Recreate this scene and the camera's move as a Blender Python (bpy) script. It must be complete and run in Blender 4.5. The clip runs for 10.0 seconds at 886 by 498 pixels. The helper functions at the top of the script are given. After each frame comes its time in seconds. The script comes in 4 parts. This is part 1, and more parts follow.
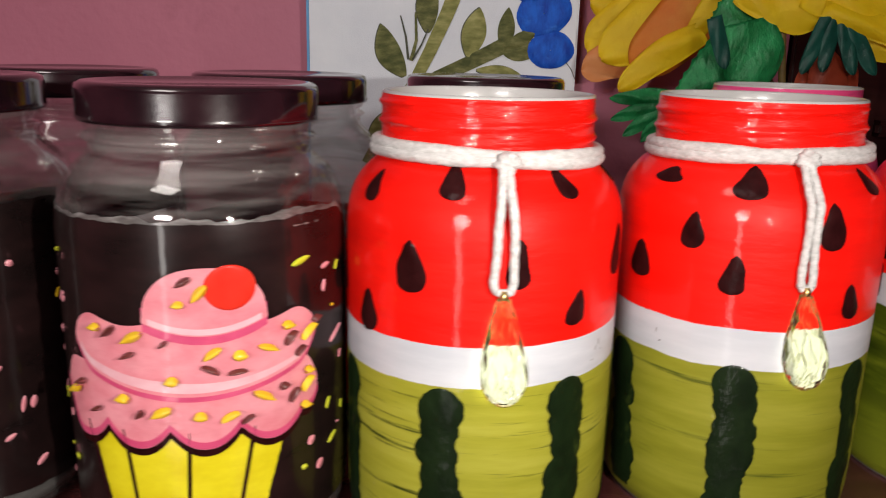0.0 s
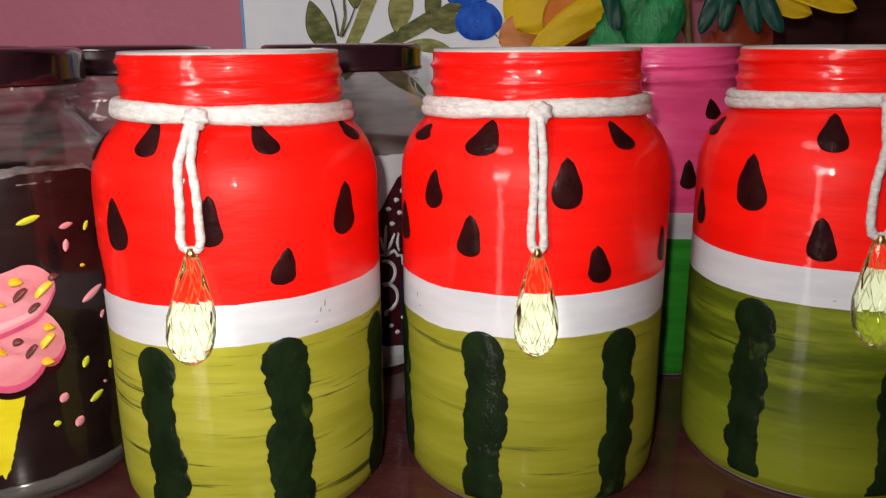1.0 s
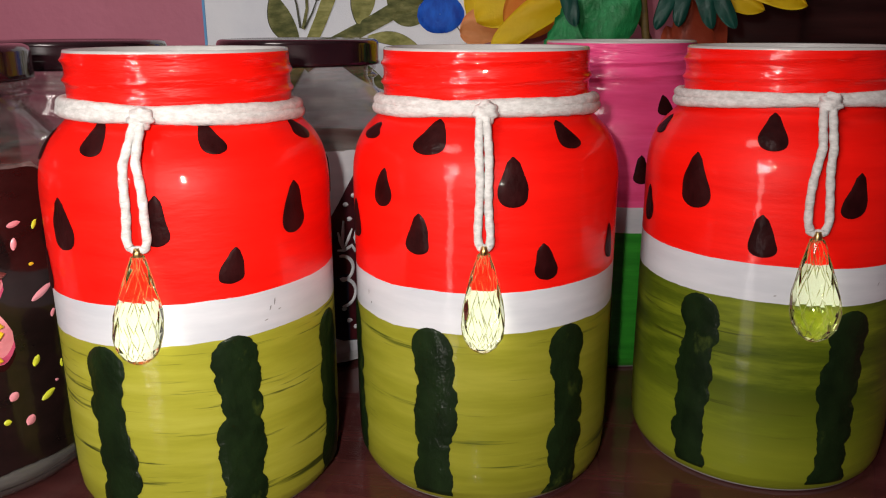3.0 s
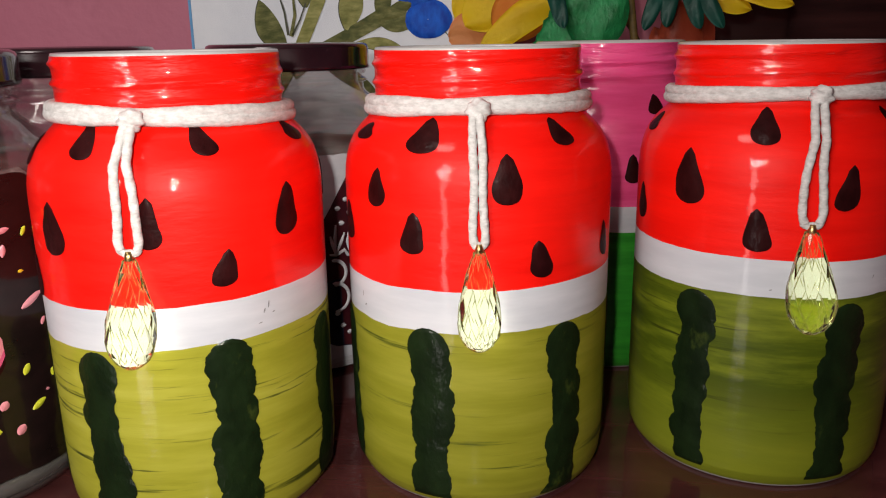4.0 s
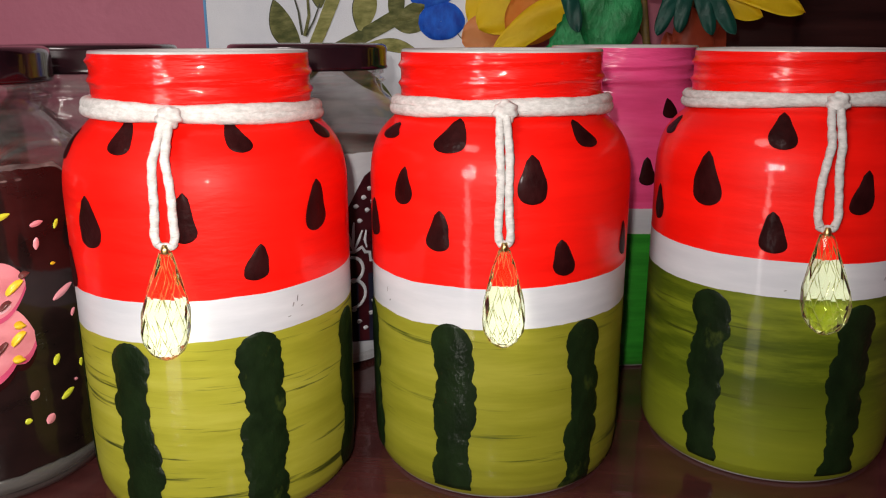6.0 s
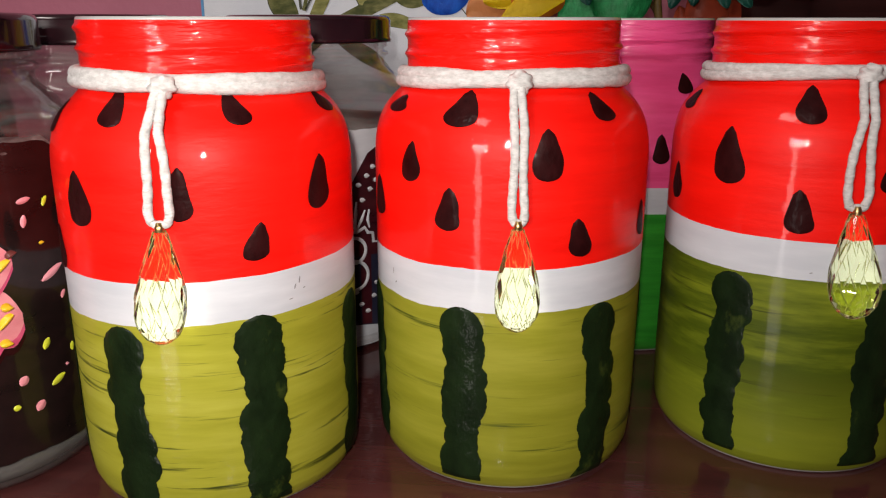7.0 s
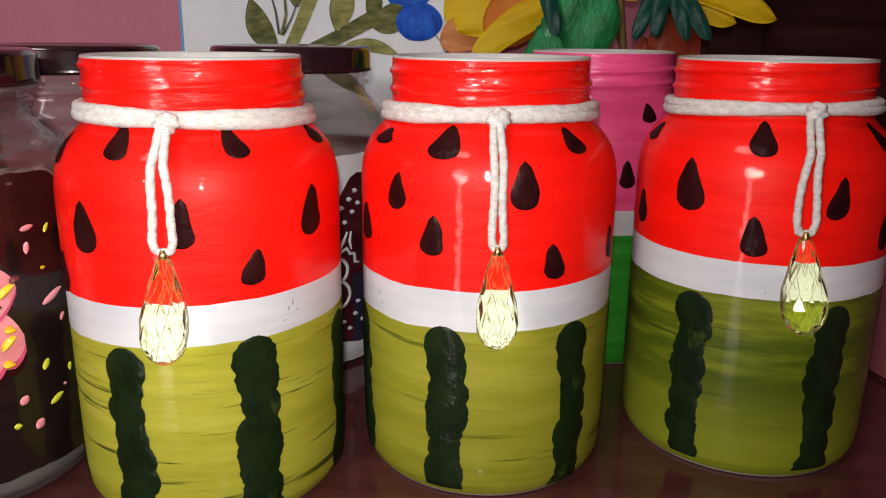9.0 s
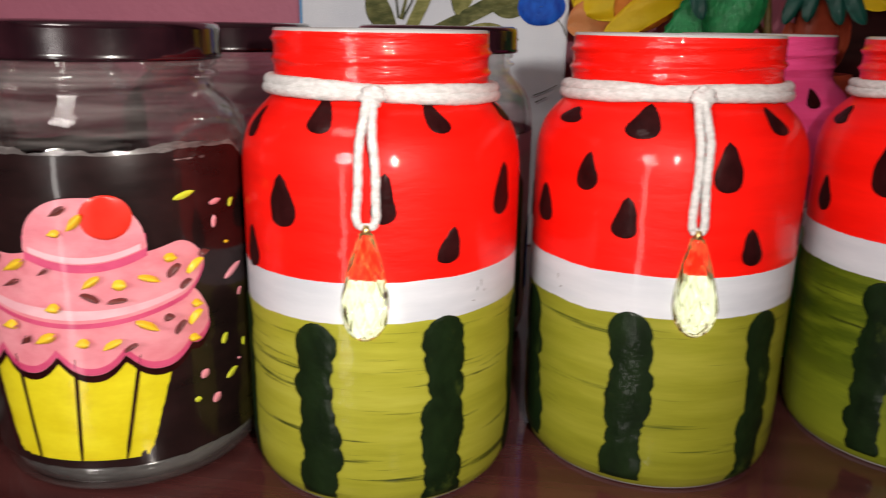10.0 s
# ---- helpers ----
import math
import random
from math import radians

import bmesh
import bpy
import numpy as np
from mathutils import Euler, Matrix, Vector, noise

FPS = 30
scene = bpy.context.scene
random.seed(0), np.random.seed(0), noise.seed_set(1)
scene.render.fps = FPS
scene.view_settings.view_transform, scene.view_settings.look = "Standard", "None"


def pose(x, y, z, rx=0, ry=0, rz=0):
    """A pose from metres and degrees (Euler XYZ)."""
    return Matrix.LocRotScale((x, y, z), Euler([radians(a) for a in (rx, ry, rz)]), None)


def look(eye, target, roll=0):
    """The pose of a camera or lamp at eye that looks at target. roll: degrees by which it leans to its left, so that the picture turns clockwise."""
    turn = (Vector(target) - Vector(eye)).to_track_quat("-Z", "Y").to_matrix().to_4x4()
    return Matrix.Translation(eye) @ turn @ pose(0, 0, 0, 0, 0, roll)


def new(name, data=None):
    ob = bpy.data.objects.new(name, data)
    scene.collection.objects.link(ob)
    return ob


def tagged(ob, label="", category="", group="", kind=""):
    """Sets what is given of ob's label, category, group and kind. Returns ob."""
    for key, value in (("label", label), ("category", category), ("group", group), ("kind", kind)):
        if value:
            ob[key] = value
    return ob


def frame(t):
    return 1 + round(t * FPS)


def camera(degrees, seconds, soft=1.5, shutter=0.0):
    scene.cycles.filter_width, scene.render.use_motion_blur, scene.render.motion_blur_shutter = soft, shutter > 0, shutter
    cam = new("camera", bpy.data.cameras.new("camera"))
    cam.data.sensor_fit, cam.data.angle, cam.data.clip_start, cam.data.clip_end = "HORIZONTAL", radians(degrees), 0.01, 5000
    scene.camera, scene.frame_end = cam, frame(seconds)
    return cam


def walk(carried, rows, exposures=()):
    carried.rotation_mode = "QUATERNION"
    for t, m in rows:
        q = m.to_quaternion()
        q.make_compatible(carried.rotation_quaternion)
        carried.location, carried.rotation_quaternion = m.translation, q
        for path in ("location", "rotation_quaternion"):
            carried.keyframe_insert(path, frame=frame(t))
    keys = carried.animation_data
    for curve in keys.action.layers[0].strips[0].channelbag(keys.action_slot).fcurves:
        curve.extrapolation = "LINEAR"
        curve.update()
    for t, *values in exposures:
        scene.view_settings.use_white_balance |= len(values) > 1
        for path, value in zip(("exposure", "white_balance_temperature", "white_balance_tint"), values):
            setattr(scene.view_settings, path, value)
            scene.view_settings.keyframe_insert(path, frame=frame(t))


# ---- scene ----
cam = camera(58.8, 10.0, soft=1.12, shutter=0.25)
PATH = [
    (0, (0.013, 0.002, 0.215), (-0.09, 1.938, -0.278), 1.5),
    (0.3, (0.083, 0.011, 0.21), (-0.174, 1.937, -0.263), 1.5),
    (0.5, (0.116, 0.015, 0.204), (-0.197, 1.93, -0.281), 1.1),
    (0.7, (0.138, 0.024, 0.205), (-0.192, 1.937, -0.275), 0.5),
    (1, (0.166, 0.025, 0.202), (-0.193, 1.924, -0.315), -0.4),
    (1.2, (0.17, 0.027, 0.208), (-0.148, 1.922, -0.346), -0.4),
    (1.5, (0.178, 0.02, 0.211), (-0.099, 1.931, -0.31), -0.2),
    (2, (0.182, 0.022, 0.21), (-0.093, 1.925, -0.339), -0.6),
    (2.5, (0.176, 0.02, 0.207), (-0.104, 1.93, -0.316), -0.5),
    (2.7, (0.178, 0.024, 0.207), (-0.115, 1.923, -0.346), 0.0),
    (3.8, (0.174, 0.025, 0.203), (-0.125, 1.935, -0.311), -1.2),
    (4, (0.175, 0.025, 0.202), (-0.096, 1.936, -0.32), -0.9),
    (4.5, (0.175, 0.02, 0.206), (-0.082, 1.938, -0.3), -0.9),
    (5, (0.164, 0.013, 0.206), (-0.116, 1.928, -0.297), -0.6),
    (5.5, (0.167, 0.014, 0.2), (-0.082, 1.925, -0.333), -0.2),
    (5.7, (0.166, 0.014, 0.203), (-0.094, 1.928, -0.314), -0.2),
    (6.8, (0.16, 0.027, 0.2), (-0.095, 1.932, -0.353), 0.1),
    (7, (0.157, 0.03, 0.197), (-0.095, 1.933, -0.364), 0.1),
    (7.2, (0.151, 0.029, 0.2), (-0.089, 1.936, -0.355), 0.5),
    (7.5, (0.152, 0.022, 0.196), (-0.019, 1.936, -0.355), 1.7),
    (7.8, (0.164, 0.019, 0.203), (0.114, 1.937, -0.363), 1.6),
    (8, (0.174, 0.014, 0.207), (0.101, 1.941, -0.321), 0.9),
    (8.5, (0.166, 0.011, 0.206), (0.054, 1.938, -0.317), 0.8),
    (9, (0.152, 0.009, 0.208), (-0.016, 1.929, -0.323), 0.6),
    (9.5, (0.14, 0.006, 0.21), (-0.033, 1.926, -0.324), 1.2),
    (9.6, (0.129, 0.007, 0.208), (-0.039, 1.928, -0.323), 1.4),
    (9.7, (0.121, 0.007, 0.204), (-0.075, 1.921, -0.343), 1.4),
    (9.8, (0.109, 0.008, 0.202), (-0.098, 1.92, -0.349), 1.3),
    (9.9, (0.1, 0.008, 0.201), (-0.14, 1.916, -0.348), 1.2),
    (10, (0.093, 0.008, 0.2), (-0.198, 1.909, -0.349), 1.0),
]
walk(cam, [(t, look(eye, target, roll)) for t, eye, target, roll in PATH],
     exposures=[(0, 0.0, 6750, 12), (0.3, -0.1, 6900, 10), (0.6, -0.12, 6850, 12), (1.0, -0.03, 6750, 12), (8.35, 0.0, 6750, 12), (8.45, 0.2, 7250, 0), (8.55, 0.2, 7250, 0), (8.65, 0.0, 6750, 12), (10, 0.0, 6750, 12)])

# ---- light ----
world = bpy.data.worlds.new("room_air")
world.use_nodes = True
world.node_tree.nodes["Background"].inputs[0].default_value = (0.9, 0.85, 0.85, 1)
world.node_tree.nodes["Background"].inputs[1].default_value = 0.02
scene.world = world
scene.view_settings.exposure = 0.0


def area_lamp(name, eye, target, size_x, size_y, watts, colour, spread=180):
    data = bpy.data.lights.new(name, "AREA")
    data.shape, data.size, data.size_y, data.energy, data.color = "RECTANGLE", size_x, size_y, watts, colour
    data.spread = radians(spread)
    lamp = new(name, data)
    lamp.matrix_world = look(eye, target)
    return lamp


area_lamp("window_light", (-0.42, -1.05, 0.50), (0.10, 0.45, 0.10), 0.30, 0.10, 9.0, (1.0, 0.975, 0.95))
area_lamp("doorway_light", (-0.43, -1.06, -0.05), (0.10, 0.45, 0.05), 0.10, 0.80, 2.3, (1.0, 0.975, 0.95))
# Added fill that lifts the shadows from above; no known lamp hangs there.
area_lamp("fill_light", (-0.55, -0.65, 1.86), (0.05, 0.3, 0.0), 0.6, 0.6, 15.0, (1.0, 0.95, 0.92))
area_lamp("flash_light", (0.150, -0.004, 0.232), (-0.03, 0.40, 0.11), 0.012, 0.012, 0.58, (1.0, 0.96, 0.90), 112)


# ---- materials ----
def node(nt, kind, **values):
    n = nt.nodes.new(kind)
    for key, value in values.items():
        n.inputs[key].default_value = value
    return n


def paint(name, colours, rough=0.3, scale=(20, 20, 20), detail=6.0, bump=0.0, bump_scale=(60, 60, 60), coat=0.0, metal=0.0,
          spread=(0.35, 0.65), spots=None, rough_swing=0.1, gloss=0.4, coat_rough=0.04, grade=None):
    """A surface whose colour runs through colours by noise stretched by scale, with relief; spots: (colour, scale,
    threshold) of a second layer;
    grade: (colour, height, height) of another colour that takes over between two heights."""
    m = bpy.data.materials.new(name)
    m.use_nodes = True
    nt = m.node_tree
    b = nt.nodes["Principled BSDF"]
    co = nt.nodes.new("ShaderNodeTexCoord")
    mp = node(nt, "ShaderNodeMapping", Scale=scale)
    nt.links.new(co.outputs["Object"], mp.inputs["Vector"])
    nz = node(nt, "ShaderNodeTexNoise", Scale=1.0, Detail=detail, Roughness=0.6)
    nt.links.new(mp.outputs[0], nz.inputs["Vector"])
    ramp = nt.nodes.new("ShaderNodeValToRGB")
    els = ramp.color_ramp.elements
    while len(els) < len(colours):
        els.new(0.5)
    for i, c in enumerate(colours):
        els[i].position = spread[0] + (spread[1] - spread[0]) * i / max(1, len(colours) - 1)
        els[i].color = (*c, 1)
    nt.links.new(nz.outputs["Fac"], ramp.inputs["Fac"])
    out_colour = ramp.outputs["Color"]
    if spots:
        col, sc, (lo, hi) = spots
        mp2 = node(nt, "ShaderNodeMapping", Scale=sc, Location=(3.1, 1.7, 0.4))
        nt.links.new(co.outputs["Object"], mp2.inputs["Vector"])
        n2 = node(nt, "ShaderNodeTexNoise", Scale=1.0, Detail=5.0, Roughness=0.65)
        nt.links.new(mp2.outputs[0], n2.inputs["Vector"])
        r2 = node(nt, "ShaderNodeMapRange")
        r2.inputs["From Min"].default_value, r2.inputs["From Max"].default_value = lo, hi
        nt.links.new(n2.outputs["Fac"], r2.inputs["Value"])
        mix = nt.nodes.new("ShaderNodeMix")
        mix.data_type = "RGBA"
        mix.inputs[7].default_value = (*col, 1)
        nt.links.new(r2.outputs[0], mix.inputs[0])
        nt.links.new(out_colour, mix.inputs[6])
        out_colour = mix.outputs[2]
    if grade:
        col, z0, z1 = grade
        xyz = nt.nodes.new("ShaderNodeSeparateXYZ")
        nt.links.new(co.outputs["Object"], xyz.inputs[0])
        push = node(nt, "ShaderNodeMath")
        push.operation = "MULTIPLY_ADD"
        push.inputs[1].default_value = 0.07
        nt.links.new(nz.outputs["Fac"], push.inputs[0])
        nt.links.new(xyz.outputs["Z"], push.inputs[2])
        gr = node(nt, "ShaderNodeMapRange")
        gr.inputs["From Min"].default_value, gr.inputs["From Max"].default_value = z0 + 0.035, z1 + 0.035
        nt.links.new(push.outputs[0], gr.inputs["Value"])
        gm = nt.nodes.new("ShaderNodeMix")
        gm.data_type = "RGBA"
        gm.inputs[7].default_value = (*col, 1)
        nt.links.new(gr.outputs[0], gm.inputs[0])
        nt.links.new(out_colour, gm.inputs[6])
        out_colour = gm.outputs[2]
    nt.links.new(out_colour, b.inputs["Base Color"])
    rr = node(nt, "ShaderNodeMapRange")
    rr.inputs["To Min"].default_value, rr.inputs["To Max"].default_value = max(0.02, rough - rough_swing), rough + rough_swing
    nt.links.new(nz.outputs["Fac"], rr.inputs["Value"])
    nt.links.new(rr.outputs[0], b.inputs["Roughness"])
    b.inputs["Coat Weight"].default_value, b.inputs["Coat Roughness"].default_value = coat, coat_rough
    b.inputs["Metallic"].default_value = metal
    b.inputs["Specular IOR Level"].default_value = gloss
    if bump:
        mp3 = node(nt, "ShaderNodeMapping", Scale=bump_scale)
        nt.links.new(co.outputs["Object"], mp3.inputs["Vector"])
        n3 = node(nt, "ShaderNodeTexNoise", Scale=1.0, Detail=4.0, Roughness=0.55)
        nt.links.new(mp3.outputs[0], n3.inputs["Vector"])
        bp = node(nt, "ShaderNodeBump", Strength=1.0, Distance=bump)
        nt.links.new(n3.outputs["Fac"], bp.inputs["Height"])
        nt.links.new(bp.outputs[0], b.inputs["Normal"])
        nt.links.new(bp.outputs[0], b.inputs["Coat Normal"])
    return m


def glass(name, colour=(1, 1, 1), rough=0.0, ior=1.48):
    m = bpy.data.materials.new(name)
    m.use_nodes = True
    b = m.node_tree.nodes["Principled BSDF"]
    b.inputs["Base Color"].default_value = (*colour, 1)
    b.inputs["Transmission Weight"].default_value, b.inputs["Roughness"].default_value, b.inputs["IOR"].default_value = 1.0, rough, ior
    return m


RED = paint("red_paint", [(0.80, 0.005, 0.002), (0.93, 0.008, 0.003)], 0.5, (14, 14, 120), bump=0.00034, bump_scale=(60, 60, 230), coat=0.34, gloss=0.2, coat_rough=0.025)
RED_NECK = paint("thick_red_paint", [(0.80, 0.005, 0.002), (0.93, 0.008, 0.003)], 0.45, (14, 14, 120), bump=0.0024, bump_scale=(26, 26, 150), coat=0.8, gloss=0.2, coat_rough=0.03)
WHITE = paint("white_paint", [(0.50, 0.52, 0.565), (0.585, 0.60, 0.64)], 0.45, (20, 20, 120), bump=0.00012, bump_scale=(40, 40, 200), coat=0.2, gloss=0.3)
OLIVE = paint("olive_paint", [(0.235, 0.235, 0.016), (0.31, 0.305, 0.028), (0.38, 0.37, 0.05)], 0.5, (12, 12, 95), bump=0.00016, bump_scale=(25, 25, 260), coat=0.25, gloss=0.2,
              spots=((0.040, 0.050, 0.005), (9, 9, 230), (0.59, 0.66)), spread=(0.28, 0.72))
STREAKY_OLIVE = paint("streaky_olive_paint", [(0.165, 0.168, 0.010), (0.225, 0.225, 0.018), (0.295, 0.288, 0.034)], 0.5, (10, 10, 80), 8.0, bump=0.00018, bump_scale=(25, 25, 260), coat=0.25, gloss=0.2,
                      spots=((0.035, 0.052, 0.005), (8, 8, 170), (0.60, 0.70)), spread=(0.28, 0.72))
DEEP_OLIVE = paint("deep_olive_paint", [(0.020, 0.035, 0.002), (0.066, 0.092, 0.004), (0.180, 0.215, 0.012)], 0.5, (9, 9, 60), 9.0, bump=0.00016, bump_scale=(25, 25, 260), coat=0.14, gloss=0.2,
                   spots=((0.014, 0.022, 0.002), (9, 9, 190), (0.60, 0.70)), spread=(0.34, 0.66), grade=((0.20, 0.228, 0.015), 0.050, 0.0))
FOREST = paint("forest_green_paint", [(0.004, 0.010, 0.003), (0.008, 0.019, 0.005)], 0.5, (90, 90, 60), bump=0.0010, bump_scale=(110, 110, 80), coat=0.12, gloss=0.10,
               spots=((0.050, 0.072, 0.012), (85, 85, 55), (0.60, 0.80)))
SEED = paint("black_brown_paint", [(0.014, 0.0022, 0.0025), (0.028, 0.0045, 0.0050)], 0.45, (120, 120, 90), bump=0.0008, bump_scale=(150, 150, 120), coat=0.08, gloss=0.06)
PINK = paint("pink_paint", [(0.72, 0.055, 0.20), (0.85, 0.09, 0.28)], 0.45, (14, 14, 120), bump=0.0007, bump_scale=(34, 34, 150), coat=0.6, gloss=0.25)
PINK_NECK = paint("thick_pink_paint", [(0.72, 0.055, 0.20), (0.85, 0.09, 0.28)], 0.45, (14, 14, 120), bump=0.0030, bump_scale=(24, 24, 130), coat=0.8, gloss=0.25, coat_rough=0.03)
GRASS = paint("bright_green_paint", [(0.02, 0.23, 0.02), (0.035, 0.34, 0.03)], 0.35, (20, 20, 160), bump=0.0003, bump_scale=(30, 30, 300), coat=0.4)
BLACK = paint("black_plum_paint", [(0.009, 0.005, 0.005), (0.021, 0.009, 0.009)], 0.3, (25, 25, 60), bump=0.00012, bump_scale=(40, 40, 150), coat=0.6, gloss=0.25)
SCUFF = paint("grey_scuff", [(0.20, 0.20, 0.21), (0.34, 0.34, 0.35)], 0.5, (200, 200, 200))
LID = paint("black_enamel", [(0.008, 0.003, 0.005), (0.02, 0.006, 0.009)], 0.2, (60, 60, 60), bump=0.0001, coat=0.8)
CORD = paint("white_wool", [(0.50, 0.49, 0.48), (0.69, 0.68, 0.67)], 0.95, (300, 300, 600), bump=0.0005, bump_scale=(500, 500, 1400), gloss=0.1)
JAR_GLASS = bpy.data.materials.new("clear_jar_glass")
JAR_GLASS.use_nodes = True
_nt = JAR_GLASS.node_tree
_nt.nodes.remove(_nt.nodes["Principled BSDF"])
_clear = node(_nt, "ShaderNodeBsdfTransparent", Color=(0.925, 0.92, 0.915, 1))
_gloss = node(_nt, "ShaderNodeBsdfGlossy", Color=(1, 1, 1, 1), Roughness=0.03)
_face = node(_nt, "ShaderNodeLayerWeight", Blend=0.5)
_power = _nt.nodes.new("ShaderNodeMath")
_power.operation = "POWER"
_power.inputs[1].default_value = 4.0
_scale = _nt.nodes.new("ShaderNodeMath")
_scale.operation = "MULTIPLY_ADD"
_scale.inputs[1].default_value, _scale.inputs[2].default_value = 0.55, 0.045
_mix = _nt.nodes.new("ShaderNodeMixShader")
_nt.links.new(_face.outputs["Facing"], _power.inputs[0])
_nt.links.new(_power.outputs[0], _scale.inputs[0])
_nt.links.new(_scale.outputs[0], _mix.inputs[0])
_nt.links.new(_clear.outputs[0], _mix.inputs[1])
_nt.links.new(_gloss.outputs[0], _mix.inputs[2])
# wiped smears on the glass
_co = _nt.nodes.new("ShaderNodeTexCoord")
_map = node(_nt, "ShaderNodeMapping", Scale=(7, 7, 90))
_smear = node(_nt, "ShaderNodeTexNoise", Scale=1.0, Detail=5.0, Roughness=0.6)
_range = node(_nt, "ShaderNodeMapRange")
_range.inputs["From Min"].default_value, _range.inputs["From Max"].default_value, _range.inputs["To Max"].default_value = 0.44, 0.74, 0.30
_dust = node(_nt, "ShaderNodeBsdfDiffuse", Color=(0.42, 0.39, 0.38, 1))
_mix2 = _nt.nodes.new("ShaderNodeMixShader")
_nt.links.new(_co.outputs["Object"], _map.inputs["Vector"])
_nt.links.new(_map.outputs[0], _smear.inputs["Vector"])
_nt.links.new(_smear.outputs["Fac"], _range.inputs["Value"])
_nt.links.new(_range.outputs[0], _mix2.inputs[0])
_nt.links.new(_mix.outputs[0], _mix2.inputs[1])
_nt.links.new(_dust.outputs[0], _mix2.inputs[2])
_nt.links.new(_mix2.outputs[0], _nt.nodes["Material Output"].inputs["Surface"])
LIP = paint("frosted_glass_lip", [(0.42, 0.42, 0.41), (0.52, 0.52, 0.52)], 0.25, coat=0.3)
INNER_RED = paint("red_behind_glass", [(0.42, 0.012, 0.008), (0.55, 0.02, 0.012)], 0.3, (20, 20, 90))
INNER_PINK = paint("pink_behind_glass", [(0.5, 0.12, 0.22), (0.62, 0.18, 0.28)], 0.3, (20, 20, 90))
CRYSTAL = glass("crystal_glass", (0.82, 0.87, 0.62), 0.0, 1.47)
# Olive colour for dark reflections drawn along the crystal facets.
REFLECTION_LINE = paint("olive_reflection_line", [(0.10, 0.105, 0.03), (0.30, 0.31, 0.12)], 0.2, (300, 300, 300), coat=0.4)
GOLD = paint("brass_wire", [(0.45, 0.32, 0.12), (0.6, 0.45, 0.2)], 0.3, (200, 200, 200), metal=1.0)
FROSTING = paint("pink_frosting_paint", [(0.76, 0.22, 0.27), (0.86, 0.33, 0.38)], 0.4, (50, 50, 90), bump=0.0003, bump_scale=(60, 60, 200), coat=0.3)
FROST_LIGHT = paint("pale_pink_paint", [(0.82, 0.42, 0.48), (0.88, 0.55, 0.60)], 0.4, (60, 60, 120), coat=0.3)
FROST_DEEP = paint("deep_pink_paint", [(0.60, 0.06, 0.16), (0.72, 0.10, 0.22)], 0.4, (60, 60, 120), coat=0.3)
CHERRY = paint("cherry_red_paint", [(0.72, 0.025, 0.012), (0.82, 0.04, 0.02)], 0.35, (60, 60, 60), coat=0.4)
YELLOW = paint("yellow_paint", [(0.72, 0.60, 0.01), (0.82, 0.72, 0.02)], 0.35, (60, 60, 120), bump=0.0002, coat=0.4)
AMBER = paint("amber_paint", [(0.82, 0.48, 0.02), (0.9, 0.6, 0.03)], 0.35, (80, 80, 80), coat=0.4)
COCOA = paint("cocoa_paint", [(0.10, 0.02, 0.02), (0.16, 0.035, 0.03)], 0.35, (80, 80, 80), coat=0.4)
ROSE = paint("rose_dot_paint", [(0.75, 0.25, 0.30), (0.85, 0.35, 0.40)], 0.35, (80, 80, 80), coat=0.4)
LIME = paint("lime_dot_paint", [(0.55, 0.62, 0.03), (0.70, 0.72, 0.05)], 0.35, (80, 80, 80), coat=0.4)
NAVY = paint("navy_paint", [(0.012, 0.014, 0.03), (0.025, 0.025, 0.05)], 0.3, (40, 40, 90), coat=0.4)
PLUM = paint("dark_plum_paint", [(0.03, 0.004, 0.008), (0.06, 0.01, 0.014)], 0.3, (40, 40, 90), coat=0.4)
WALL = paint("pink_wall_paint", [(0.40, 0.125, 0.185), (0.46, 0.15, 0.215)], 0.6, (3, 3, 3), bump=0.001, bump_scale=(90, 90, 90), spots=((0.36, 0.11, 0.16), (14, 14, 14), (0.58, 0.75)))
TABLE = paint("dark_maroon_varnish", [(0.055, 0.015, 0.015), (0.105, 0.030, 0.028)], 0.22, (3, 40, 40), bump=0.0002, bump_scale=(6, 120, 120), coat=0.5)
GROOVE = paint("dark_groove", [(0.006, 0.003, 0.003), (0.014, 0.006, 0.006)], 0.5, (40, 40, 40))
DARK_WOOD = paint("dark_wardrobe_wood", [(0.011, 0.0024, 0.0023), (0.036, 0.0075, 0.0062)], 0.35, (4, 4, 50), bump=0.0003, bump_scale=(6, 6, 160), coat=0.2)
LEDGE = paint("dusty_pink_ledge_paint", [(0.30, 0.075, 0.095), (0.36, 0.095, 0.12)], 0.6, (9, 9, 9), bump=0.0008, bump_scale=(120, 120, 120), spots=((0.22, 0.05, 0.065), (22, 22, 22), (0.6, 0.8)))
PLASTER = paint("ceiling_plaster", [(0.66, 0.62, 0.62), (0.72, 0.68, 0.68)], 0.8, (4, 4, 4))
TILE = paint("room_floor_cement", [(0.18, 0.12, 0.11), (0.24, 0.16, 0.15)], 0.5, (5, 5, 5))
BASE_GLASS = paint("thick_base_glass", [(0.06, 0.06, 0.058), (0.15, 0.15, 0.145)], 0.15, (30, 30, 90), coat=0.8)
# Streaky grey with the dimness of a jar's unlit inside in its colour.
DIM_INSIDE = paint("dim_inside_grey", [(0.11, 0.085, 0.08), (0.24, 0.20, 0.19), (0.46, 0.44, 0.43)], 0.6, (9, 9, 120), spread=(0.35, 0.7))
CANVAS = paint("primed_canvas", [(0.61, 0.65, 0.71), (0.71, 0.745, 0.79)], 0.7, (12, 12, 12), bump=0.0004, bump_scale=(900, 900, 900))
